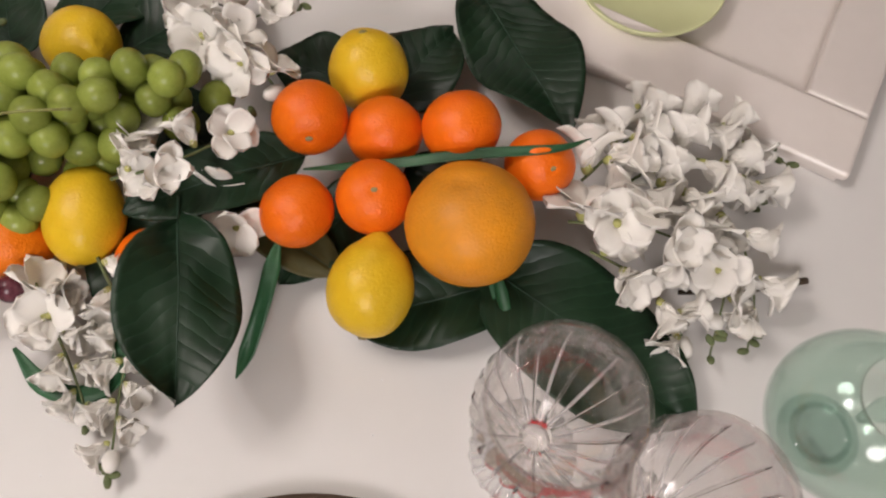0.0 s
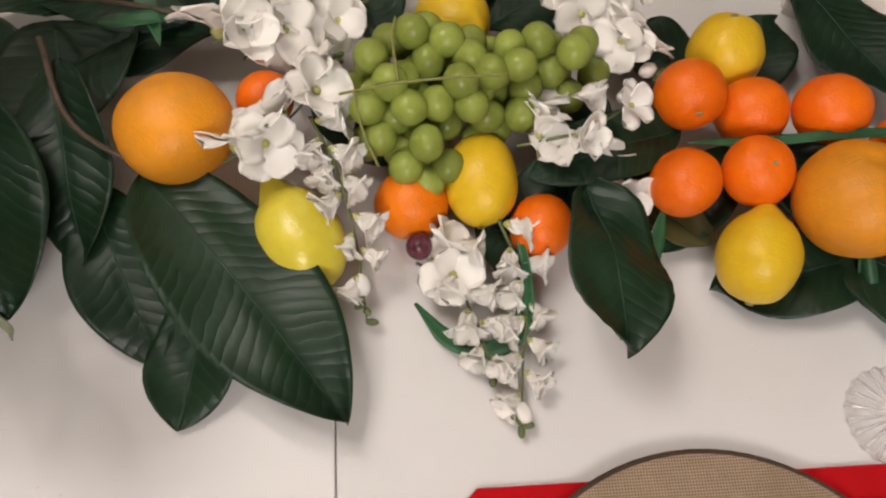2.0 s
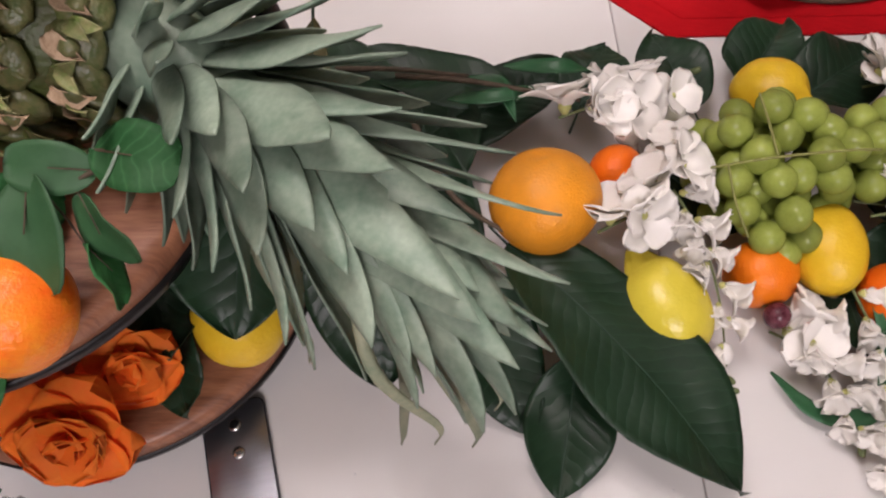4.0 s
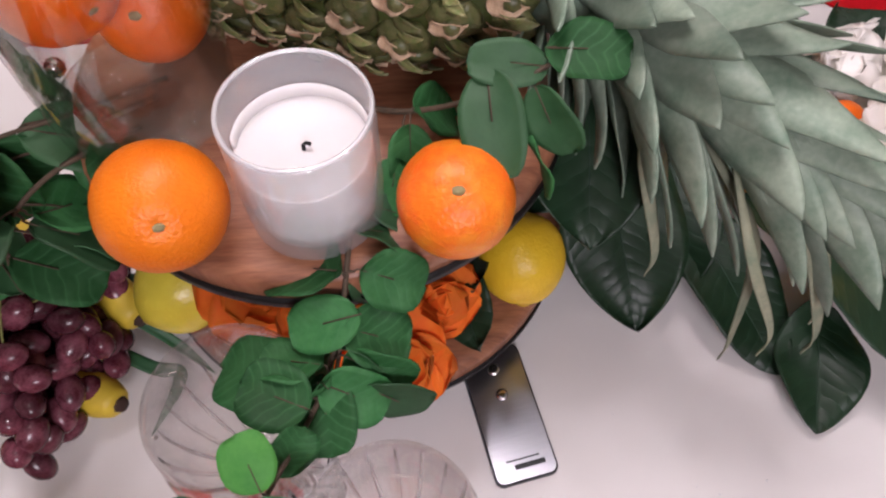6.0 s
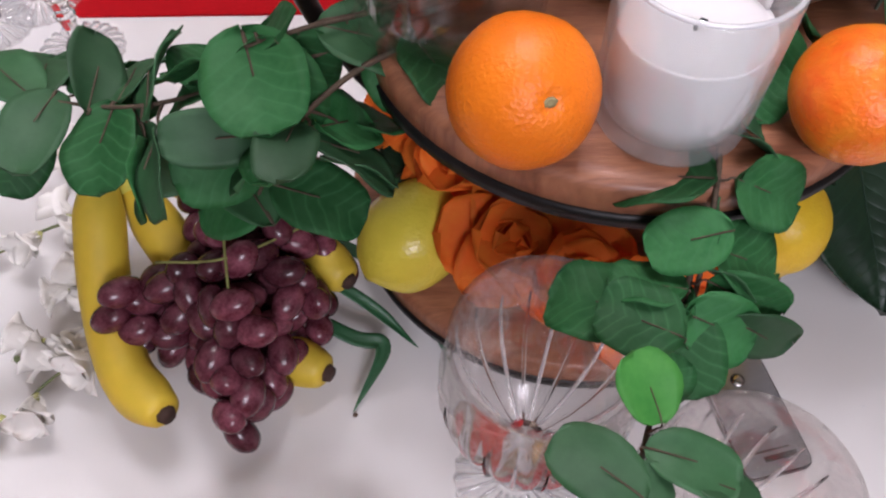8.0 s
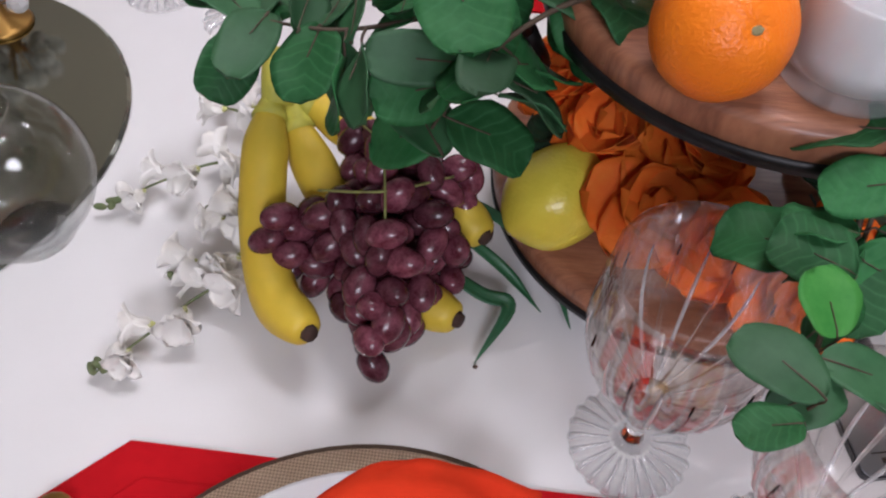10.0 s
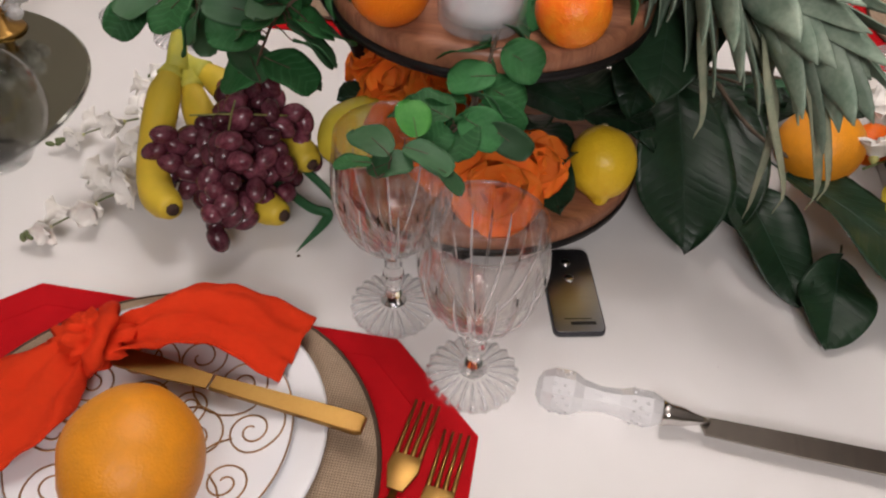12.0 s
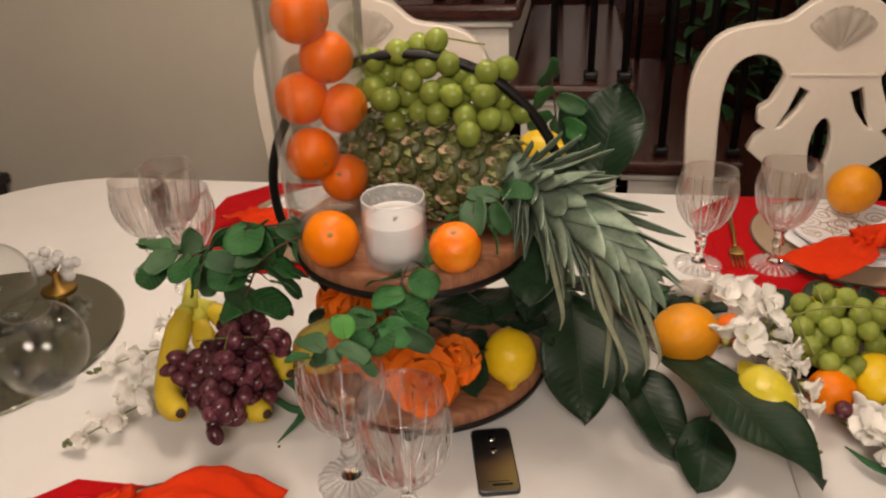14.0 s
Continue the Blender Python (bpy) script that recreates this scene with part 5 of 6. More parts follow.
SPRAYS = (
    (((0.945, -0.118, 0.80), (0.99, -0.088, 0.81), (1.05, -0.080, 0.80), (1.118, -0.102, 0.775)), 9, 1.15), (((0.93, -0.150, 0.80), (0.985, -0.165, 0.81), (1.035, -0.195, 0.795), (1.025, -0.248, 0.765)), 9, 1.15),
    (((0.95, -0.14, 0.79), (1.01, -0.128, 0.80), (1.05, -0.155, 0.795), (1.062, -0.205, 0.78), (1.055, -0.245, 0.762)), 9, 1.1), (((0.95, -0.10, 0.79), (0.985, -0.070, 0.80), (1.018, -0.046, 0.785)), 3, 0.8),
    (((0.945, -0.17, 0.79), (0.975, -0.195, 0.795), (1.0, -0.222, 0.78), (1.008, -0.246, 0.765)), 5, 1.0), (((0.96, -0.13, 0.795), (1.02, -0.105, 0.80), (1.07, -0.115, 0.79), (1.085, -0.14, 0.775)), 6, 1.1),
    (((0.615, -0.105, 0.82), (0.655, -0.105, 0.835), (0.69, -0.085, 0.83), (0.712, -0.06, 0.82)), 5, 1.0), (((0.655, 0.035, 0.81), (0.685, 0.005, 0.825), (0.715, -0.02, 0.82), (0.735, -0.045, 0.81)), 7, 1.2),
    (((0.66, 0.03, 0.80), (0.70, 0.025, 0.82), (0.745, 0.055, 0.80)), 5, 1.1), (((0.600, -0.150, 0.795), (0.618, -0.20, 0.778), (0.612, -0.25, 0.768), (0.607, -0.302, 0.761)), 9, 0.72),
    (((0.558, -0.165, 0.79), (0.572, -0.20, 0.778), (0.585, -0.235, 0.768), (0.592, -0.262, 0.761)), 6, 0.75), (((0.395, -0.01, 0.82), (0.43, -0.005, 0.83), (0.47, 0.0, 0.82), (0.515, 0.045, 0.805)), 8, 1.35),
    (((0.41, -0.115, 0.825), (0.445, -0.10, 0.838), (0.475, -0.06, 0.835), (0.485, -0.03, 0.825)), 7, 1.25), (((0.468, -0.085, 0.832), (0.485, -0.12, 0.822), (0.497, -0.165, 0.80), (0.503, -0.215, 0.765)), 9, 0.72),
    (((0.62, -0.08, 0.80), (0.645, -0.095, 0.81), (0.655, -0.125, 0.80)), 3, 1.2), (((0.665, -0.115, 0.79), (0.69, -0.128, 0.795), (0.715, -0.135, 0.785)), 2, 1.3),
    (((0.54, -0.175, 0.775), (0.56, -0.185, 0.775), (0.575, -0.175, 0.77)), 2, 1.2),
    (((-0.262, -0.130, 0.790), (-0.31, -0.125, 0.778), (-0.35, -0.142, 0.770), (-0.388, -0.166, 0.762)), 7, 0.78), (((-0.245, -0.215, 0.780), (-0.285, -0.240, 0.773), (-0.315, -0.275, 0.768), (-0.341, -0.303, 0.762)), 7, 0.78),
    (((-0.255, -0.08, 0.790), (-0.295, -0.075, 0.785), (-0.325, -0.062, 0.778), (-0.333, -0.040, 0.770)), 6, 0.78), (((-0.255, -0.17, 0.782), (-0.28, -0.180, 0.780), (-0.30, -0.165, 0.772)), 5, 0.78), (((-0.25, -0.20, 0.776), (-0.285, -0.215, 0.776), (-0.31, -0.228, 0.768)), 3, 0.78),
)
for k, (pts, count, size) in enumerate(SPRAYS):
    flower_spray(pts, count, 100 + k, size * (1.12 if size < 0.98 else 0.92), cups=size < 0.98 or k in (0, 2, 4, 5))
twig = thing("bare_twig", (1.01, -0.20, 0.772), "bare brown twig end of a flower spray", "twig")
part("stem", tube(smooth_path([(0, 0, 0), (0.04, -0.002, 0), (0.075, 0.002, -0.008), (0.105, 0.006, -0.012)], 14), lambda u: 0.0018 + 0.001 * u, 7), "twig", twig)
part("side_shoot", tube([(0.07, 0.001, -0.008), (0.082, -0.012, -0.010)], 0.0016, 6), "twig", twig)

for pts in (((0.27, 0.035, 0.82), (0.33, 0.015, 0.835), (0.41, -0.005, 0.835)), ((0.28, -0.02, 0.84), (0.31, -0.09, 0.835), (0.375, -0.125, 0.815)), ((0.22, 0.06, 0.80), (0.27, 0.05, 0.81), (0.33, 0.05, 0.80))):
    w = thing("garland_twig", pts[0], "thin brown twig in the leaf garland", "twig", "garland twigs")
    part("stem", tube(smooth_path([Vector(p) - Vector(pts[0]) for p in pts], 14), lambda u: 0.0026 - 0.001 * u, 7), "twig", w)
strap(((0.31, 0.01, 0.82), (0.35, 0.0, 0.835), (0.40, 0.02, 0.82)), 0.012, "green filler leaf in the garland")
strap(((0.33, 0.05, 0.80), (0.35, 0.015, 0.83), (0.36, -0.02, 0.83)), 0.012, "green filler leaf in the garland")
strap(((0.36, 0.06, 0.80), (0.40, 0.04, 0.82), (0.43, 0.045, 0.81)), 0.014, "green filler leaf in the garland")


# ---- grapes ----
def grape_bunch(loc, spots, r, long, material, label, stems, stem_r=0.0010):
    t = thing("grape_bunch", loc, label, "grapes")
    rnd = random.Random(int(1000 * abs(loc[0])) + len(spots))
    data = [data_of(blob(r * (1 + 0.04 * k), r * (1 - 0.02 * k), r * long, 20, 14, 0.04, 3, k), material) for k in range(3)]
    for p in spots:
        mesh_part("grape", rnd.choice(data), t, "", Matrix.Translation(p) @ pose(0, 0, 0, rnd.uniform(-75, 75), rnd.uniform(-75, 75), rnd.uniform(0, 360)))
    for pts in stems:
        part("stem", tube(smooth_path(pts, 14), stem_r, 6), "grape_stem", t, "yellow green stem")
    return t


def lobes(n, arms, gap, seed):
    """Spots heaped along the arms of a bunch: (start, end, breadth at both, height at both)."""
    rnd = random.Random(seed)
    out = []
    for _ in range(30000):
        if len(out) >= n:
            break
        a, b, r0, r1, h0, h1 = rnd.choice(arms)
        t, q, ang = rnd.random(), math.sqrt(rnd.random()), rnd.uniform(0, 2 * math.pi)
        r, h = r0 + (r1 - r0) * t, h0 + (h1 - h0) * t
        p = Vector((a[0] + (b[0] - a[0]) * t + r * q * math.cos(ang), a[1] + (b[1] - a[1]) * t + r * q * math.sin(ang), h * math.sqrt(1 - q * q) * rnd.choice((1, 1, 1, 0.6, 0.25))))
        if all((p - o).length > gap for o in out):
            out.append(p)
    return out


GREEN_ARMS = (((-0.060, -0.005), (-0.022, -0.062), 0.034, 0.016, 0.062, 0.040), ((-0.045, 0.012), (0.088, 0.012), 0.034, 0.022, 0.066, 0.050), ((-0.02, -0.01), (0.045, -0.008), 0.030, 0.026, 0.066, 0.055))
grape_bunch((0.575, -0.055, 0.800), lobes(68, GREEN_ARMS, 0.0185, 5), 0.0125, 1.06, "ripe_grape", "bunch of green grapes heaped over the fruit",
            [[(-0.085, -0.025, 0.052), (-0.05, -0.030, 0.070), (0.0, -0.028, 0.074), (0.03, -0.024, 0.068)], [(-0.045, -0.030, 0.070), (-0.048, 0.0, 0.076), (-0.045, 0.025, 0.07)], [(-0.075, -0.027, 0.058), (-0.07, -0.05, 0.045), (-0.06, -0.07, 0.03)]])
grape_bunch((0.105, -0.108, 1.100), lobes(44, (((-0.03, 0.0), (0.045, -0.004), 0.030, 0.026, 0.090, 0.060), ((0.02, 0.0), (0.035, -0.040), 0.028, 0.022, 0.070, 0.022), ((-0.02, 0.0), (-0.09, 0.0), 0.024, 0.018, 0.092, 0.085)), 0.0178, 9)
            + [Vector((-0.098, -0.01, 0.036)), Vector((-0.082, -0.016, 0.028)), Vector((-0.092, 0.004, 0.055))], 0.0128, 1.06, "green_grape", "bunch of green grapes draped over the pineapple",
            [[(-0.09, 0.0, 0.06), (-0.04, 0.0, 0.09), (0.03, -0.01, 0.085)]])
RED_ARMS = (((0.012, 0.040), (0.012, -0.030), 0.044, 0.034, 0.088, 0.078), ((0.010, -0.030), (0.010, -0.074), 0.032, 0.011, 0.072, 0.036), ((0.0, 0.0), (-0.062, -0.014), 0.026, 0.015, 0.072, 0.056),
            ((0.0, 0.030), (-0.028, 0.066), 0.026, 0.010, 0.080, 0.066), ((0.020, 0.035), (0.054, 0.036), 0.026, 0.012, 0.076, 0.058), ((0.02, 0.0), (0.046, -0.006), 0.024, 0.012, 0.072, 0.052))
grape_bunch((-0.166, -0.207, 0.782), lobes(150, RED_ARMS, 0.0140, 7), 0.0093, 1.42, "red_grape", "bunch of dark red grapes lying on bananas",
            [[(0.0, 0.03, 0.088), (0.008, -0.01, 0.088), (0.012, -0.04, 0.074)], [(-0.035, -0.004, 0.076), (0.008, -0.01, 0.088), (0.045, 0.025, 0.068)], [(-0.02, 0.055, 0.078), (0.0, 0.03, 0.088)]], 0.0008)
lone = thing("red_grape", (0.542, -0.168, 0.789), "single dark red grape among the flowers", "grape")
part("skin", blob(0.0098, 0.0098, 0.0105, 20, 14, 0.04), "red_grape", lone)

# ---- bananas ----
bananas = thing("banana_bunch", (-0.25, -0.125, 0.86), "bunch of ripe yellow bananas under the red grapes", "bananas")
for pts in (((0.0, 0.0, 0.0), (0.001, -0.04, -0.018), (0.006, -0.085, -0.045), (0.024, -0.13, -0.057), (0.053, -0.157, -0.052)),
            ((0.006, 0.002, -0.006), (0.030, -0.035, -0.035), (0.065, -0.075, -0.060), (0.105, -0.105, -0.075), (0.140, -0.123, -0.073)),
            ((0.004, 0.006, -0.004), (0.045, -0.005, -0.022), (0.085, -0.022, -0.040), (0.125, -0.045, -0.052), (0.152, -0.068, -0.055))):
    p = smooth_path(pts, 30)

    def girth(u):
        return 0.0065 + 0.0125 * min(1, max(0, (u - 0.06) * 5.5)) ** 0.8 * (1 if u < 0.84 else max(0.42, 1 - ((u - 0.84) / 0.16) ** 2 * 0.62))

    b = part("banana", tube(p, girth, 6), "banana", bananas, "ripe yellow banana", smooth=True)
    mod = b.modifiers.new("round", "SUBSURF")
    mod.levels = mod.render_levels = 1
    part("neck", tube(p[0:5], lambda u: 0.0066 + 0.0006 * u if u < 0.35 else 0.0068 + 0.0058 * ((u - 0.35) / 0.65), 10), "banana_neck", b, "greenish neck")
    part("tip", tube([p[-1] - (p[-1] - p[-2]) * 0.6, p[-1] + (p[-1] - p[-2]) * 0.55], lambda u: 0.0068 - 0.002 * u, 8), "banana_tip", b, "dark dry tip")
part("crown", tube([(-0.004, 0.022, 0.012), (0, 0.004, 0.004), (0.004, -0.012, -0.006)], lambda u: 0.008 + 0.003 * u, 10), "banana_neck", bananas, "brownish green joined neck")

# ---- pineapple ----
A, B = Vector((-0.025, -0.070, 1.047)), Vector((0.168, -0.140, 1.049))
axis = (B - A).normalized()
LEN = (B - A).length
pine = thing("pineapple", A, "whole ripe pineapple lying on its side on the tray", "pineapple")
turn = axis.to_track_quat("Z", "Y").to_matrix().to_4x4()


def girth_at(u):
    return 0.056 * (1 - abs(2 * u - 0.9) ** 3.2 * 0.42)


part("body", lathe([(girth_at(k / 20) * 0.94, LEN * k / 20) for k in range(21)], 40), "pine", pine, loc=turn)
eye_mesh = data_of(merged([(blob(0.0102, 0.0110, 0.0046, 10, 8, 0.3, 6), pose(0, 0, 0)), (blob(0.0042, 0.0042, 0.004, 6, 5, 0.1), pose(0, 0, 0.0045))]), "pine_eye", True)
bract_mesh = data_of(leaf_blade(0.0175, 0.0095, 0.35, 0.4, -0.10, 0.7, 2.0, 8, 6, 0.0005, 0.14, 2.0, fat=0.28), "pine_bract")
sepal_mesh = data_of(leaf_blade(0.0135, 0.0062, 0.4, 0.3, -0.12, 0.7, 1.6, 6, 4, 0.0005, fat=0.35), "pine_sepal")
rnd = random.Random(77)
for i in range(9):
    for k in range(13):
        u = (i + 0.5) / 9
        a = 2 * math.pi * (k + 0.5 * (i % 2)) / 13
        r = girth_at(u) * 0.955
        p = Vector((r * math.cos(a), r * math.sin(a), LEN * u))
        n = Vector((math.cos(a), math.sin(a), 0.35 * (u - 0.45))).normalized()
        y = Vector((0, 0, 1))
        x = y.cross(n).normalized()
        m = turn @ Matrix.Translation(p) @ Matrix((x, n.cross(x), n)).transposed().to_4x4()
        e = mesh_part("eye", eye_mesh, pine, "", m @ pose(0, 0, 0, rnd.uniform(-8, 8), rnd.uniform(-8, 8), rnd.uniform(-12, 12)) @ Matrix.Scale(1.2 * rnd.uniform(0.93, 1.05), 4))
        mesh_part("bract", bract_mesh, e, "pale pinkish brown dry bract", pose(0.0, -0.0092, 0.0022, 0, -5, 90 + rnd.uniform(-12, 12)) @ Matrix.Scale(0.9, 4))
        for sx in (-1, 1):
            mesh_part("sepal", sepal_mesh, e, "green and tan scale edge", pose(sx * 0.0072, -0.003, 0.0016, 0, -16, 90 - sx * 18 + rnd.uniform(-14, 14)))
CD = Vector((0.77, -0.61, -0.20)).normalized()
crown = part("crown", lathe([(0.027, -0.012), (0.024, 0.02), (0.014, 0.065), (0.004, 0.085)], 16), "pine_leaf", pine, "stiff grey green leaf crown", loc=Matrix.Translation(B - A) @ CD.to_track_quat("Z", "Y").to_matrix().to_4x4())
e1 = CD.cross(Vector((0, 0, 1))).normalized()
e2 = e1.cross(CD)
COUNT = 92
for i in range(COUNT):
    v = (i + 0.5) / COUNT
    phi = i * 2.39996 + rnd.uniform(-0.25, 0.25)
    spread = radians(5 + 62 * v ** 1.4 + rnd.uniform(-5, 7))
    length = (0.029 + 0.099 * (1 - v) ** 0.75) * rnd.uniform(0.85, 1.15)
    out = e1 * math.cos(phi) + e2 * math.sin(phi)
    d = (CD * math.cos(spread) + out * math.sin(spread)).normalized()
    p = (B - A) + CD * (0.088 * (1 - v)) + out * (0.007 + 0.018 * v)
    pts, step = [], length / 14
    sag = 0.015 + 0.040 * (1 - v) * (1 if out.z < 0.1 else 0.35) * rnd.uniform(0.5, 1.2)
    curl, sway = rnd.uniform(-0.10, 0.42), rnd.uniform(-0.16, 0.16)
    for k in range(15):
        pts.append(p.copy())
        end = max(0, k / 14 - 0.62)
        d = (d + Vector((0, 0, -sag)) + out * (0.03 * v + curl * end) + CD.cross(out) * (sway * end)).normalized()
        p = p + d * step
    w = (0.0105 + 0.0245 * (1 - v) ** 0.6) * rnd.uniform(0.85, 1.12)
    blunt = rnd.uniform(1.5, 2.6)
    part("leaf", ribbon(pts, lambda q: w * (0.72 + 0.28 * min(1, 2.5 * q)) * min(1, blunt * (1 - q)) ** 0.75, -0.16, 4, 0.0010, out, 0.05), "pine_leaf", pine, "grey green spiny leaf")
for sx, sy, sz, tx, ty, tz, w in ((0.235, -0.215, 1.015, 0.269, -0.272, 0.877, 0.008), (0.262, -0.205, 1.015, 0.320, -0.259, 0.892, 0.009), (0.222, -0.200, 1.010, 0.223, -0.238, 0.920, 0.008),
                                  (0.270, -0.225, 1.010, 0.306, -0.280, 0.900, 0.011), (0.250, -0.225, 1.005, 0.287, -0.275, 0.888, 0.007)):
    a, b = Vector((sx, sy, sz)) - A, Vector((tx, ty, tz)) - A
    bend = a.lerp(b, rnd.uniform(0.35, 0.6)) + Vector((rnd.uniform(-0.012, 0.02), rnd.uniform(-0.02, 0.004), rnd.uniform(0.008, 0.028)))
    pts = smooth_path([a, bend, b + Vector((0.002, 0.004, 0.022)), b], 16)
    part("leaf", ribbon(pts, lambda q: w * (0.8 + 0.2 * min(1, 3 * q)) * min(1, 1.3 * (1 - q)) ** 0.7, -0.15, 4, 0.0009, (0.4, -0.5, 0.7), 0.16), "pine_dry", pine, "drying drooping leaf")


# ---- eucalyptus sprigs ----
EUC = [data_of(leaf_blade(0.036, 0.034 - 0.003 * k, 0.12, 0.14, 0.05 * k, 0.5, 0.55, 10, 8, 0.0006, 0.05, k, 0.0002, 0.5), "euc" if k < 3 else "euc_dark") for k in range(5)]


YOUNG = data_of(leaf_blade(0.036, 0.032, 0.12, 0.14, 0.05, 0.5, 0.55, 10, 8, 0.0006, 0.05, 3, 0.0002, 0.5), "euc_young")


def eucalyptus(pts, leaves, seed, full=False, label="eucalyptus sprig with round green leaves"):
    """leaves: (middle of the leaf in x, y, z, size, roll in degrees); each grows from the nearest place on the stem."""
    t = thing("eucalyptus_sprig", pts[0], label, "eucalyptus", "eucalyptus sprigs")
    rnd = random.Random(seed)
    path = smooth_path([Vector(p) - Vector(pts[0]) for p in pts], 40)
    part("stem", tube(path, lambda u: 0.0016 - 0.0007 * u, 6), "twig", t, "thin brown stem")
    if full:
        leaves = leaves + [(x + rnd.uniform(-0.016, 0.016), y + rnd.uniform(-0.004, 0.018), z - rnd.uniform(0.008, 0.018), size * rnd.uniform(0.8, 1.0), roll + rnd.uniform(-40, 40)) for x, y, z, size, roll in leaves]
    for x, y, z, size, roll in leaves:
        c = Vector((x, y, z)) - Vector(pts[0])
        p = min(path[4:], key=lambda q: (q - c).length)
        d = c - p
        d.z = 0.6 * d.z - (0 if full else 0.35 * d.length)
        if d.length < 0.008:
            d += Vector((rnd.uniform(-1, 1), rnd.uniform(-1, 1), 0.2)).normalized() * 0.01
        d.normalize()
        base = c - d * (0.018 * abs(size))
        m = aim(base, base + d, roll) @ Matrix.Scale(abs(size) * (1.12 if full else 1.0), 4)
        lf = mesh_part("leaf", YOUNG if size < 0 else rnd.choice(EUC), t, "bright young leaf" if size < 0 else "", m)
        foot = m.inverted() @ p
        part("petiole", tube(smooth_path([foot, foot * 0.5 + Vector((0, 0, 0.001)), (0.0, 0, 0.0003), (0.018, 0, 0.0026)], 8), lambda q: 0.0008 - 0.0005 * q, 5), "twig", lf)
    return t


eucalyptus(((0.074, -0.200, 0.994), (0.070, -0.245, 0.998), (0.066, -0.272, 0.985), (0.060, -0.298, 0.960), (0.052, -0.318, 0.950)),
           [(0.048, -0.261, 0.986, 1.15, 5), (0.084, -0.250, 0.996, 0.85, -30), (0.088, -0.266, 0.985, 0.9, 45), (0.056, -0.284, 0.978, 0.95, -25), (0.079, -0.287, 0.968, 0.95, 20), (0.060, -0.232, 0.998, 0.8, 30), (0.074, -0.262, 0.975, 0.8, 70), (0.090, -0.236, 0.992, 0.7, 10)], 1)
eucalyptus(((0.066, -0.262, 0.980), (0.056, -0.300, 0.958), (0.044, -0.328, 0.956), (0.030, -0.358, 0.962), (0.016, -0.394, 0.972)),
           [(0.022, -0.299, 0.955, 1.15, 0), (0.040, -0.298, 0.966, 0.85, 20), (0.034, -0.314, 0.968, 0.95, -10), (0.055, -0.318, 0.952, 1.05, 10), (0.080, -0.300, 0.960, 1.0, 65), (0.088, -0.311, 0.950, 1.0, 60), (0.068, -0.310, 0.956, 0.95, 40), (0.028, -0.347, 0.984, -0.72, 0), (0.040, -0.336, 0.960, 0.75, 55), (0.070, -0.292, 0.964, 0.9, -50),
            (0.008, -0.374, 0.984, 0.95, -8), (0.042, -0.370, 0.974, 0.95, 5), (0.020, -0.380, 0.972, 0.8, 15), (0.054, -0.378, 0.968, 0.85, -15), (0.002, -0.398, 0.984, 0.62, 10), (0.050, -0.302, 0.948, 1.0, -10)], 2)
eucalyptus(((-0.030, -0.160, 0.995), (-0.080, -0.182, 0.990), (-0.130, -0.196, 0.980), (-0.180, -0.198, 0.968), (-0.232, -0.186, 0.962)),
           [(-0.245, -0.176, 0.966, 1.2, 10), (-0.224, -0.203, 0.964, 1.15, -20), (-0.191, -0.214, 0.962, 1.15, 10), (-0.163, -0.236, 0.970, 1.1, 55), (-0.200, -0.180, 0.972, 1.15, 50), (-0.169, -0.188, 0.976, 1.2, -55), (-0.235, -0.160, 0.955, 1.1, 15), (-0.150, -0.175, 0.968, 1.05, 10), (-0.210, -0.160, 0.950, 1.0, -20)], 3, True)
eucalyptus(((-0.035, -0.180, 0.996), (-0.075, -0.200, 0.990), (-0.105, -0.212, 0.968), (-0.122, -0.212, 0.938), (-0.132, -0.210, 0.915)),
           [(-0.137, -0.206, 0.918, 1.4, 0), (-0.102, -0.217, 0.922, 1.25, 10), (-0.081, -0.214, 0.950, 1.2, -15), (-0.086, -0.198, 0.954, 1.0, 20), (-0.102, -0.240, 0.988, 0.95, -10), (-0.120, -0.225, 0.962, 0.95, 50), (-0.135, -0.224, 0.975, 1.1, -55)], 4, True)
eucalyptus(((-0.025, -0.150, 0.998), (-0.065, -0.172, 1.000), (-0.095, -0.188, 1.004), (-0.120, -0.200, 1.004)),
           [(-0.116, -0.213, 1.000, 1.3, 5), (-0.114, -0.186, 0.996, 1.05, -20), (-0.072, -0.182, 0.992, 1.25, 15), (-0.043, -0.200, 0.993, 1.0, -10), (-0.060, -0.172, 0.966, 1.0, 25), (-0.140, -0.196, 0.990, 0.95, 35), (-0.090, -0.165, 0.985, 1.0, 0)], 5, True)
eucalyptus(((0.075, -0.175, 0.998), (0.100, -0.198, 1.020), (0.135, -0.212, 1.046), (0.172, -0.200, 1.058)),
           [(0.134, -0.227, 1.044, 1.3, 12), (0.175, -0.204, 1.060, 1.0, 20), (0.142, -0.205, 1.056, 0.95, -35), (0.160, -0.224, 1.040, 0.95, 60), (0.112, -0.192, 1.012, 1.0, 30), (0.098, -0.214, 1.008, 0.8, -20), (0.090, -0.226, 1.000, 0.75, 10), (0.155, -0.232, 1.020, 0.85, -60)], 6)
eucalyptus(((0.215, 0.02, 0.97), (0.208, 0.03, 1.05), (0.20, 0.03, 1.11)),
           [(0.200, 0.028, 1.115, 1.15, 70), (0.192, 0.020, 1.085, 1.1, 60), (0.225, 0.022, 1.080, 1.1, 75), (0.188, 0.024, 1.055, 1.0, 60), (0.228, 0.018, 1.050, 1.0, 80), (0.205, 0.015, 1.060, 1.0, 70)], 7)


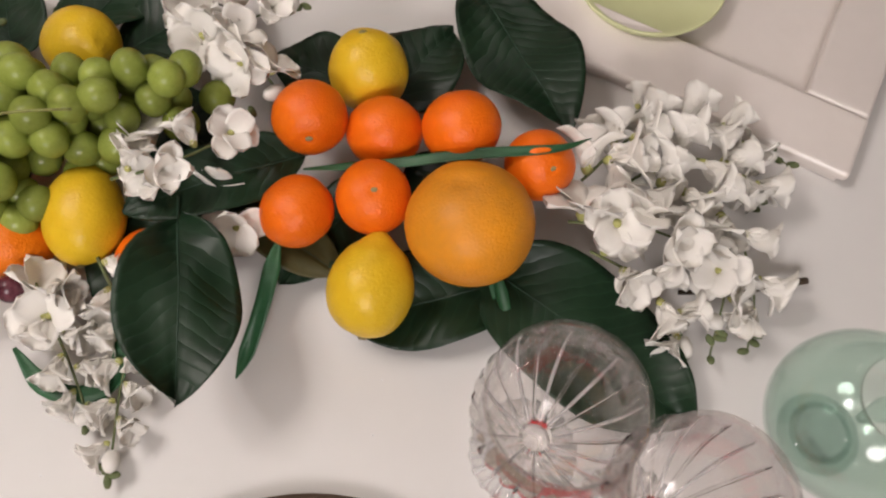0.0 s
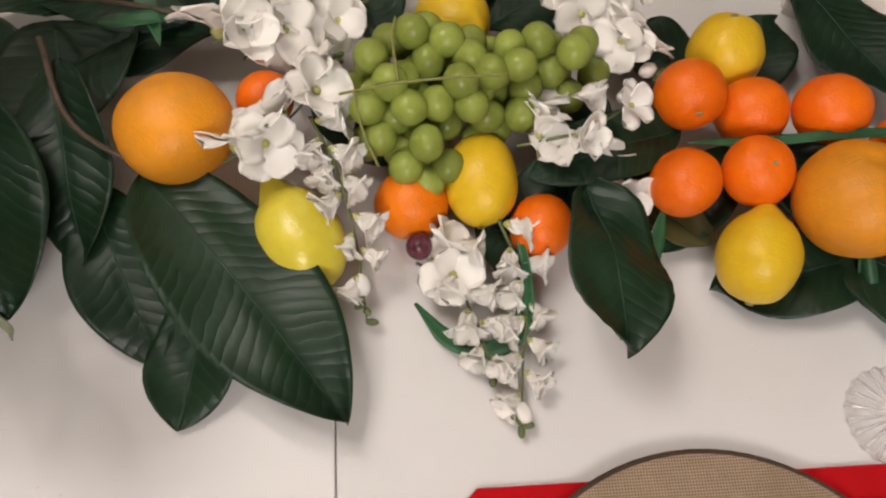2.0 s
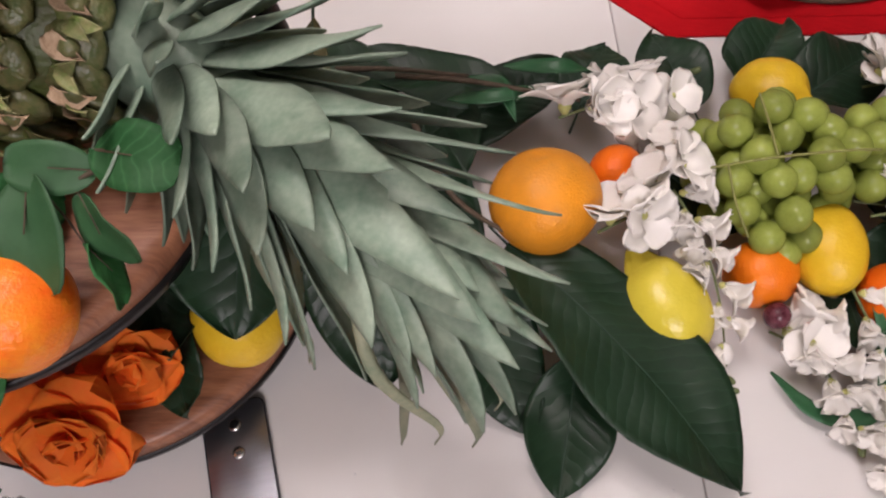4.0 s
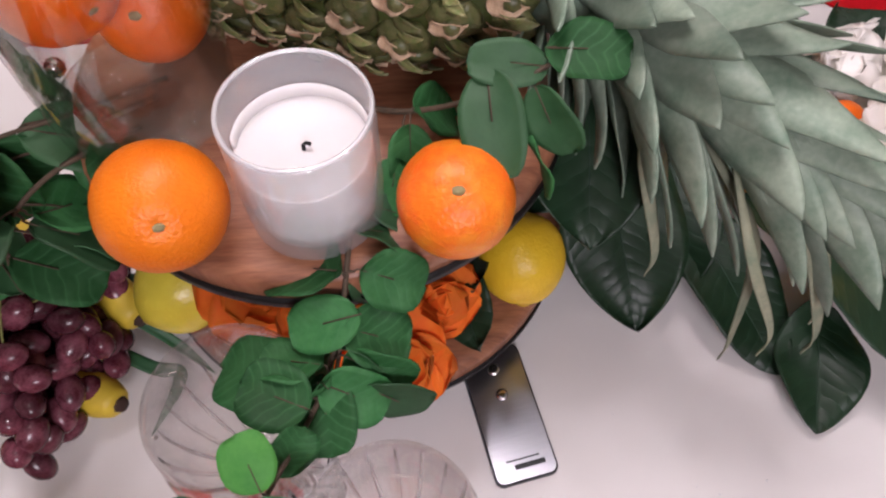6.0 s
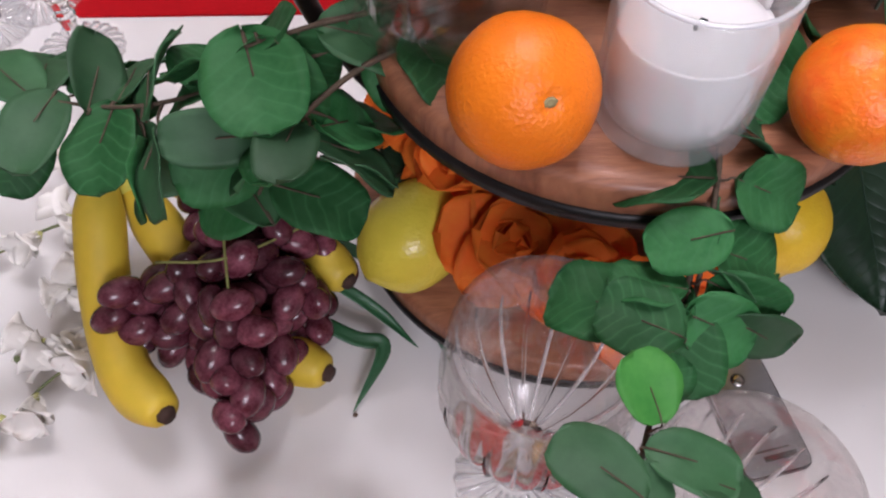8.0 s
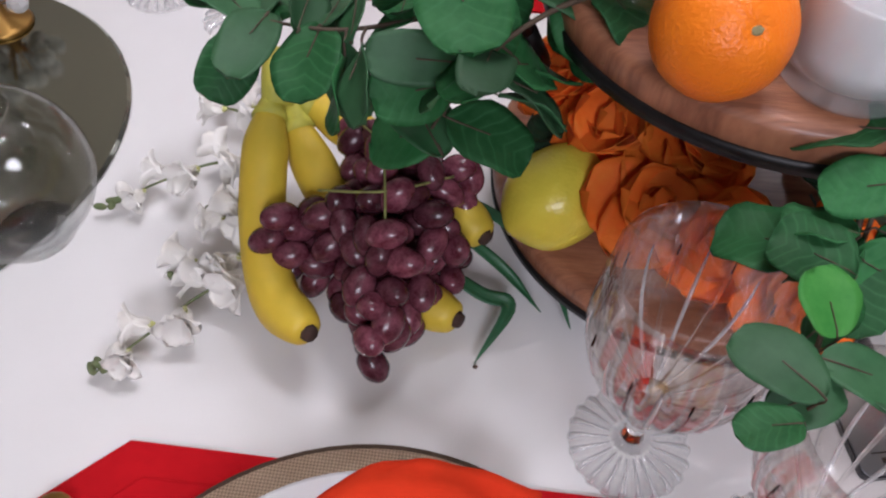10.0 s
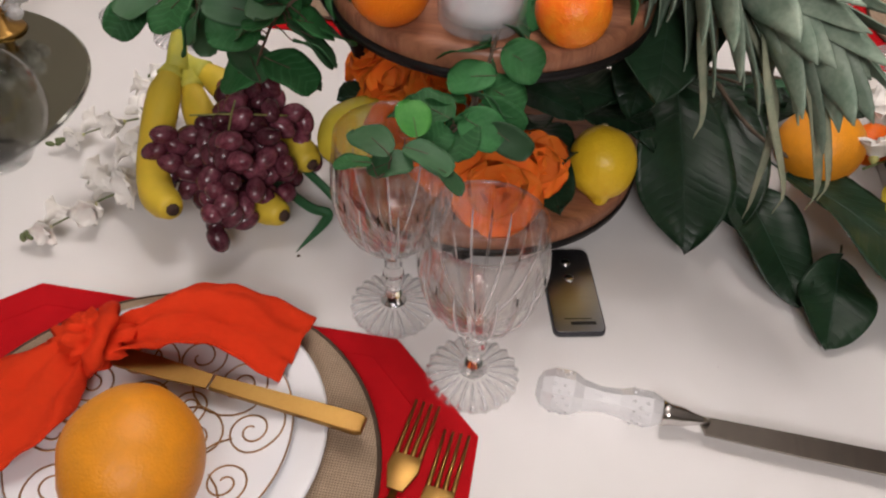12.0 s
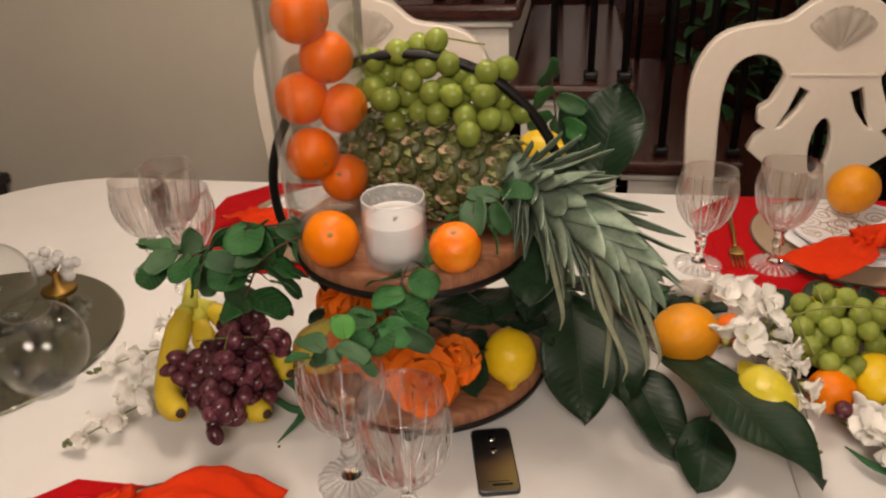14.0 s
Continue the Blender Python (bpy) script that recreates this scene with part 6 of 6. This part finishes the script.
# ---- orange silk flowers on the lower tray ----
def silk_flower(loc, size, seed, tilt):
    t = thing("silk_flower", Matrix.Translation(loc) @ pose(0, 0, 0, *tilt), "orange artificial silk flower tucked between the trays", "flower", "orange flowers")
    rnd = random.Random(seed)
    for ring, (n, lift, length, broad) in enumerate(((3, 80, 0.028, 0.034), (4, 60, 0.038, 0.046), (5, 30, 0.044, 0.052))):
        for k in range(n):
            bm = leaf_blade(length * size, broad * size, 0.40, 0.30, 0.28, 0.55, 0.42, 10, 8, 0.0005, 0.06, seed + ring * 7 + k, 0.0, 0.62)
            part("petal", bm, "rose", t, "", loc=pose(0, 0, 0.002 * (2 - ring), 0, -lift + rnd.uniform(-9, 9), 360 / n * k + 30 * ring + rnd.uniform(-14, 14)))
    part("calyx", lathe([(0.002, -0.012), (0.007, -0.006), (0.006, 0.002)], 10), "bud", t, "green calyx")


for k, (p, s, tilt) in enumerate((((0.080, -0.240, 0.848), 0.95, (55, 0, 0)), ((-0.004, -0.196, 0.852), 0.95, (35, -10, 30)), ((0.036, -0.214, 0.852), 0.85, (45, 0, 0)), ((-0.018, -0.150, 0.862), 1.0, (15, -20, 0)),
                                  ((0.106, -0.205, 0.850), 0.72, (50, 20, 0)), ((-0.045, -0.100, 0.86), 0.95, (10, -30, 0)), ((0.020, -0.160, 0.868), 0.95, (25, 0, 60)))):
    silk_flower(p, s, 300 + k, tilt)

# ---- mirror with glass pieces ----
mir = thing("mirror_plate", (-0.616, -0.105, TOP + 0.0005), "round smoked mirror plate under glass ornaments", "mirror")
part("glass", lathe([(0.01, 0), (0.205, 0), (0.208, 0.002), (0.205, 0.0045), (0.01, 0.0045)], 80), "mirror", mir, smooth=False)


def glass_bowl(x, y, z, r, material="glass", label="clear round glass bowl on the mirror plate"):
    t = thing("glass_bowl", (x, y, z), label, "glass bowl", "glass bowls")
    out = [(r * math.sin(a), r - r * math.cos(a)) for a in [radians(25 + k * 6) for k in range(22)]]
    inn = [(q - 0.0016 if q > 0.01 else q, h + 0.0012) for q, h in out[::-1]]
    part("wall", lathe([(0.002, out[0][1])] + out + inn + [(0.002, out[0][1] + 0.0025)], 56), material, t).visible_shadow = False
    part("foot", lathe([(r * 0.5, 0.0), (r * 0.5, 0.003), (r * 0.3, 0.008), (r * 0.38, out[0][1])], 40), material, t).visible_shadow = False
    part("stopper", lathe([(0.003, r * 1.0), (0.005, r * 1.2), (0.008, r * 1.5), (0.006, r * 1.75), (0.002, r * 1.9)], 20), material, t).visible_shadow = False


glass_bowl(-0.435, -0.19, TOP + 0.0055, 0.062)
glass_bowl(-0.60, -0.06, TOP + 0.0055, 0.065)
glass_bowl(1.095, -0.306, TOP + 0.001, 0.058, "green_glass", "pale green round glass bottle on the table")
orn = thing("crystal_ornament", (-0.575, 0.045, TOP + 0.0055), "gold wire ornament set with clear crystal beads", "ornament")
rnd = random.Random(5)
bead = data_of(blob(0.010, 0.010, 0.009, 8, 6), "glint_crystal", False)
part("gold_base", lathe([(0.028, 0), (0.026, 0.004), (0.008, 0.010), (0.005, 0.03)], 24), "gold", orn, "gold base")
for k in range(18):
    a, h, q = k * 2.4, rnd.uniform(0.03, 0.06), rnd.uniform(0.012, 0.034)
    p = Vector((q * math.cos(a), q * math.sin(a), h))
    w = part("wire", tube([(0, 0, 0.02), p * 0.6 + Vector((0, 0, 0.012)), p], 0.0009, 5), "gold", orn)
    mesh_part("bead", bead, w, "clear crystal bead", Matrix.Translation(p))

# ---- white tray with a pale plate ----
tray = thing("serving_tray", pose(1.169 - 0.842 * 0.17 + 0.539 * 0.15, -0.114 + 0.539 * 0.17 + 0.842 * 0.15, TOP, 0, 0, -32.6), "white square serving tray with a raised rim", "tray")
part("base", box(-0.165, 0.165, -0.145, 0.145, 0.0005, 0.008), "tray_white", tray, smooth=False)
for x0, x1, y0, y1 in ((-0.17, 0.17, -0.15, -0.088), (-0.17, 0.17, 0.088, 0.15), (-0.17, -0.115, -0.0875, 0.0875), (0.115, 0.17, -0.0875, 0.0875)):
    part("rim", box(x0, x1, y0, y1, 0.0085, 0.020, 0.004, 3), "tray_white", tray, "broad white rim", smooth=False)
pl = thing("pale_plate", (1.045, 0.092, TOP + 0.0085), "pale yellow green dish on the white tray", "dish")
part("dish", lathe([(0.04, 0), (0.06, 0.006), (0.068, 0.02), (0.066, 0.0205), (0.055, 0.009), (0.005, 0.007)], 48), "pale_china", pl)
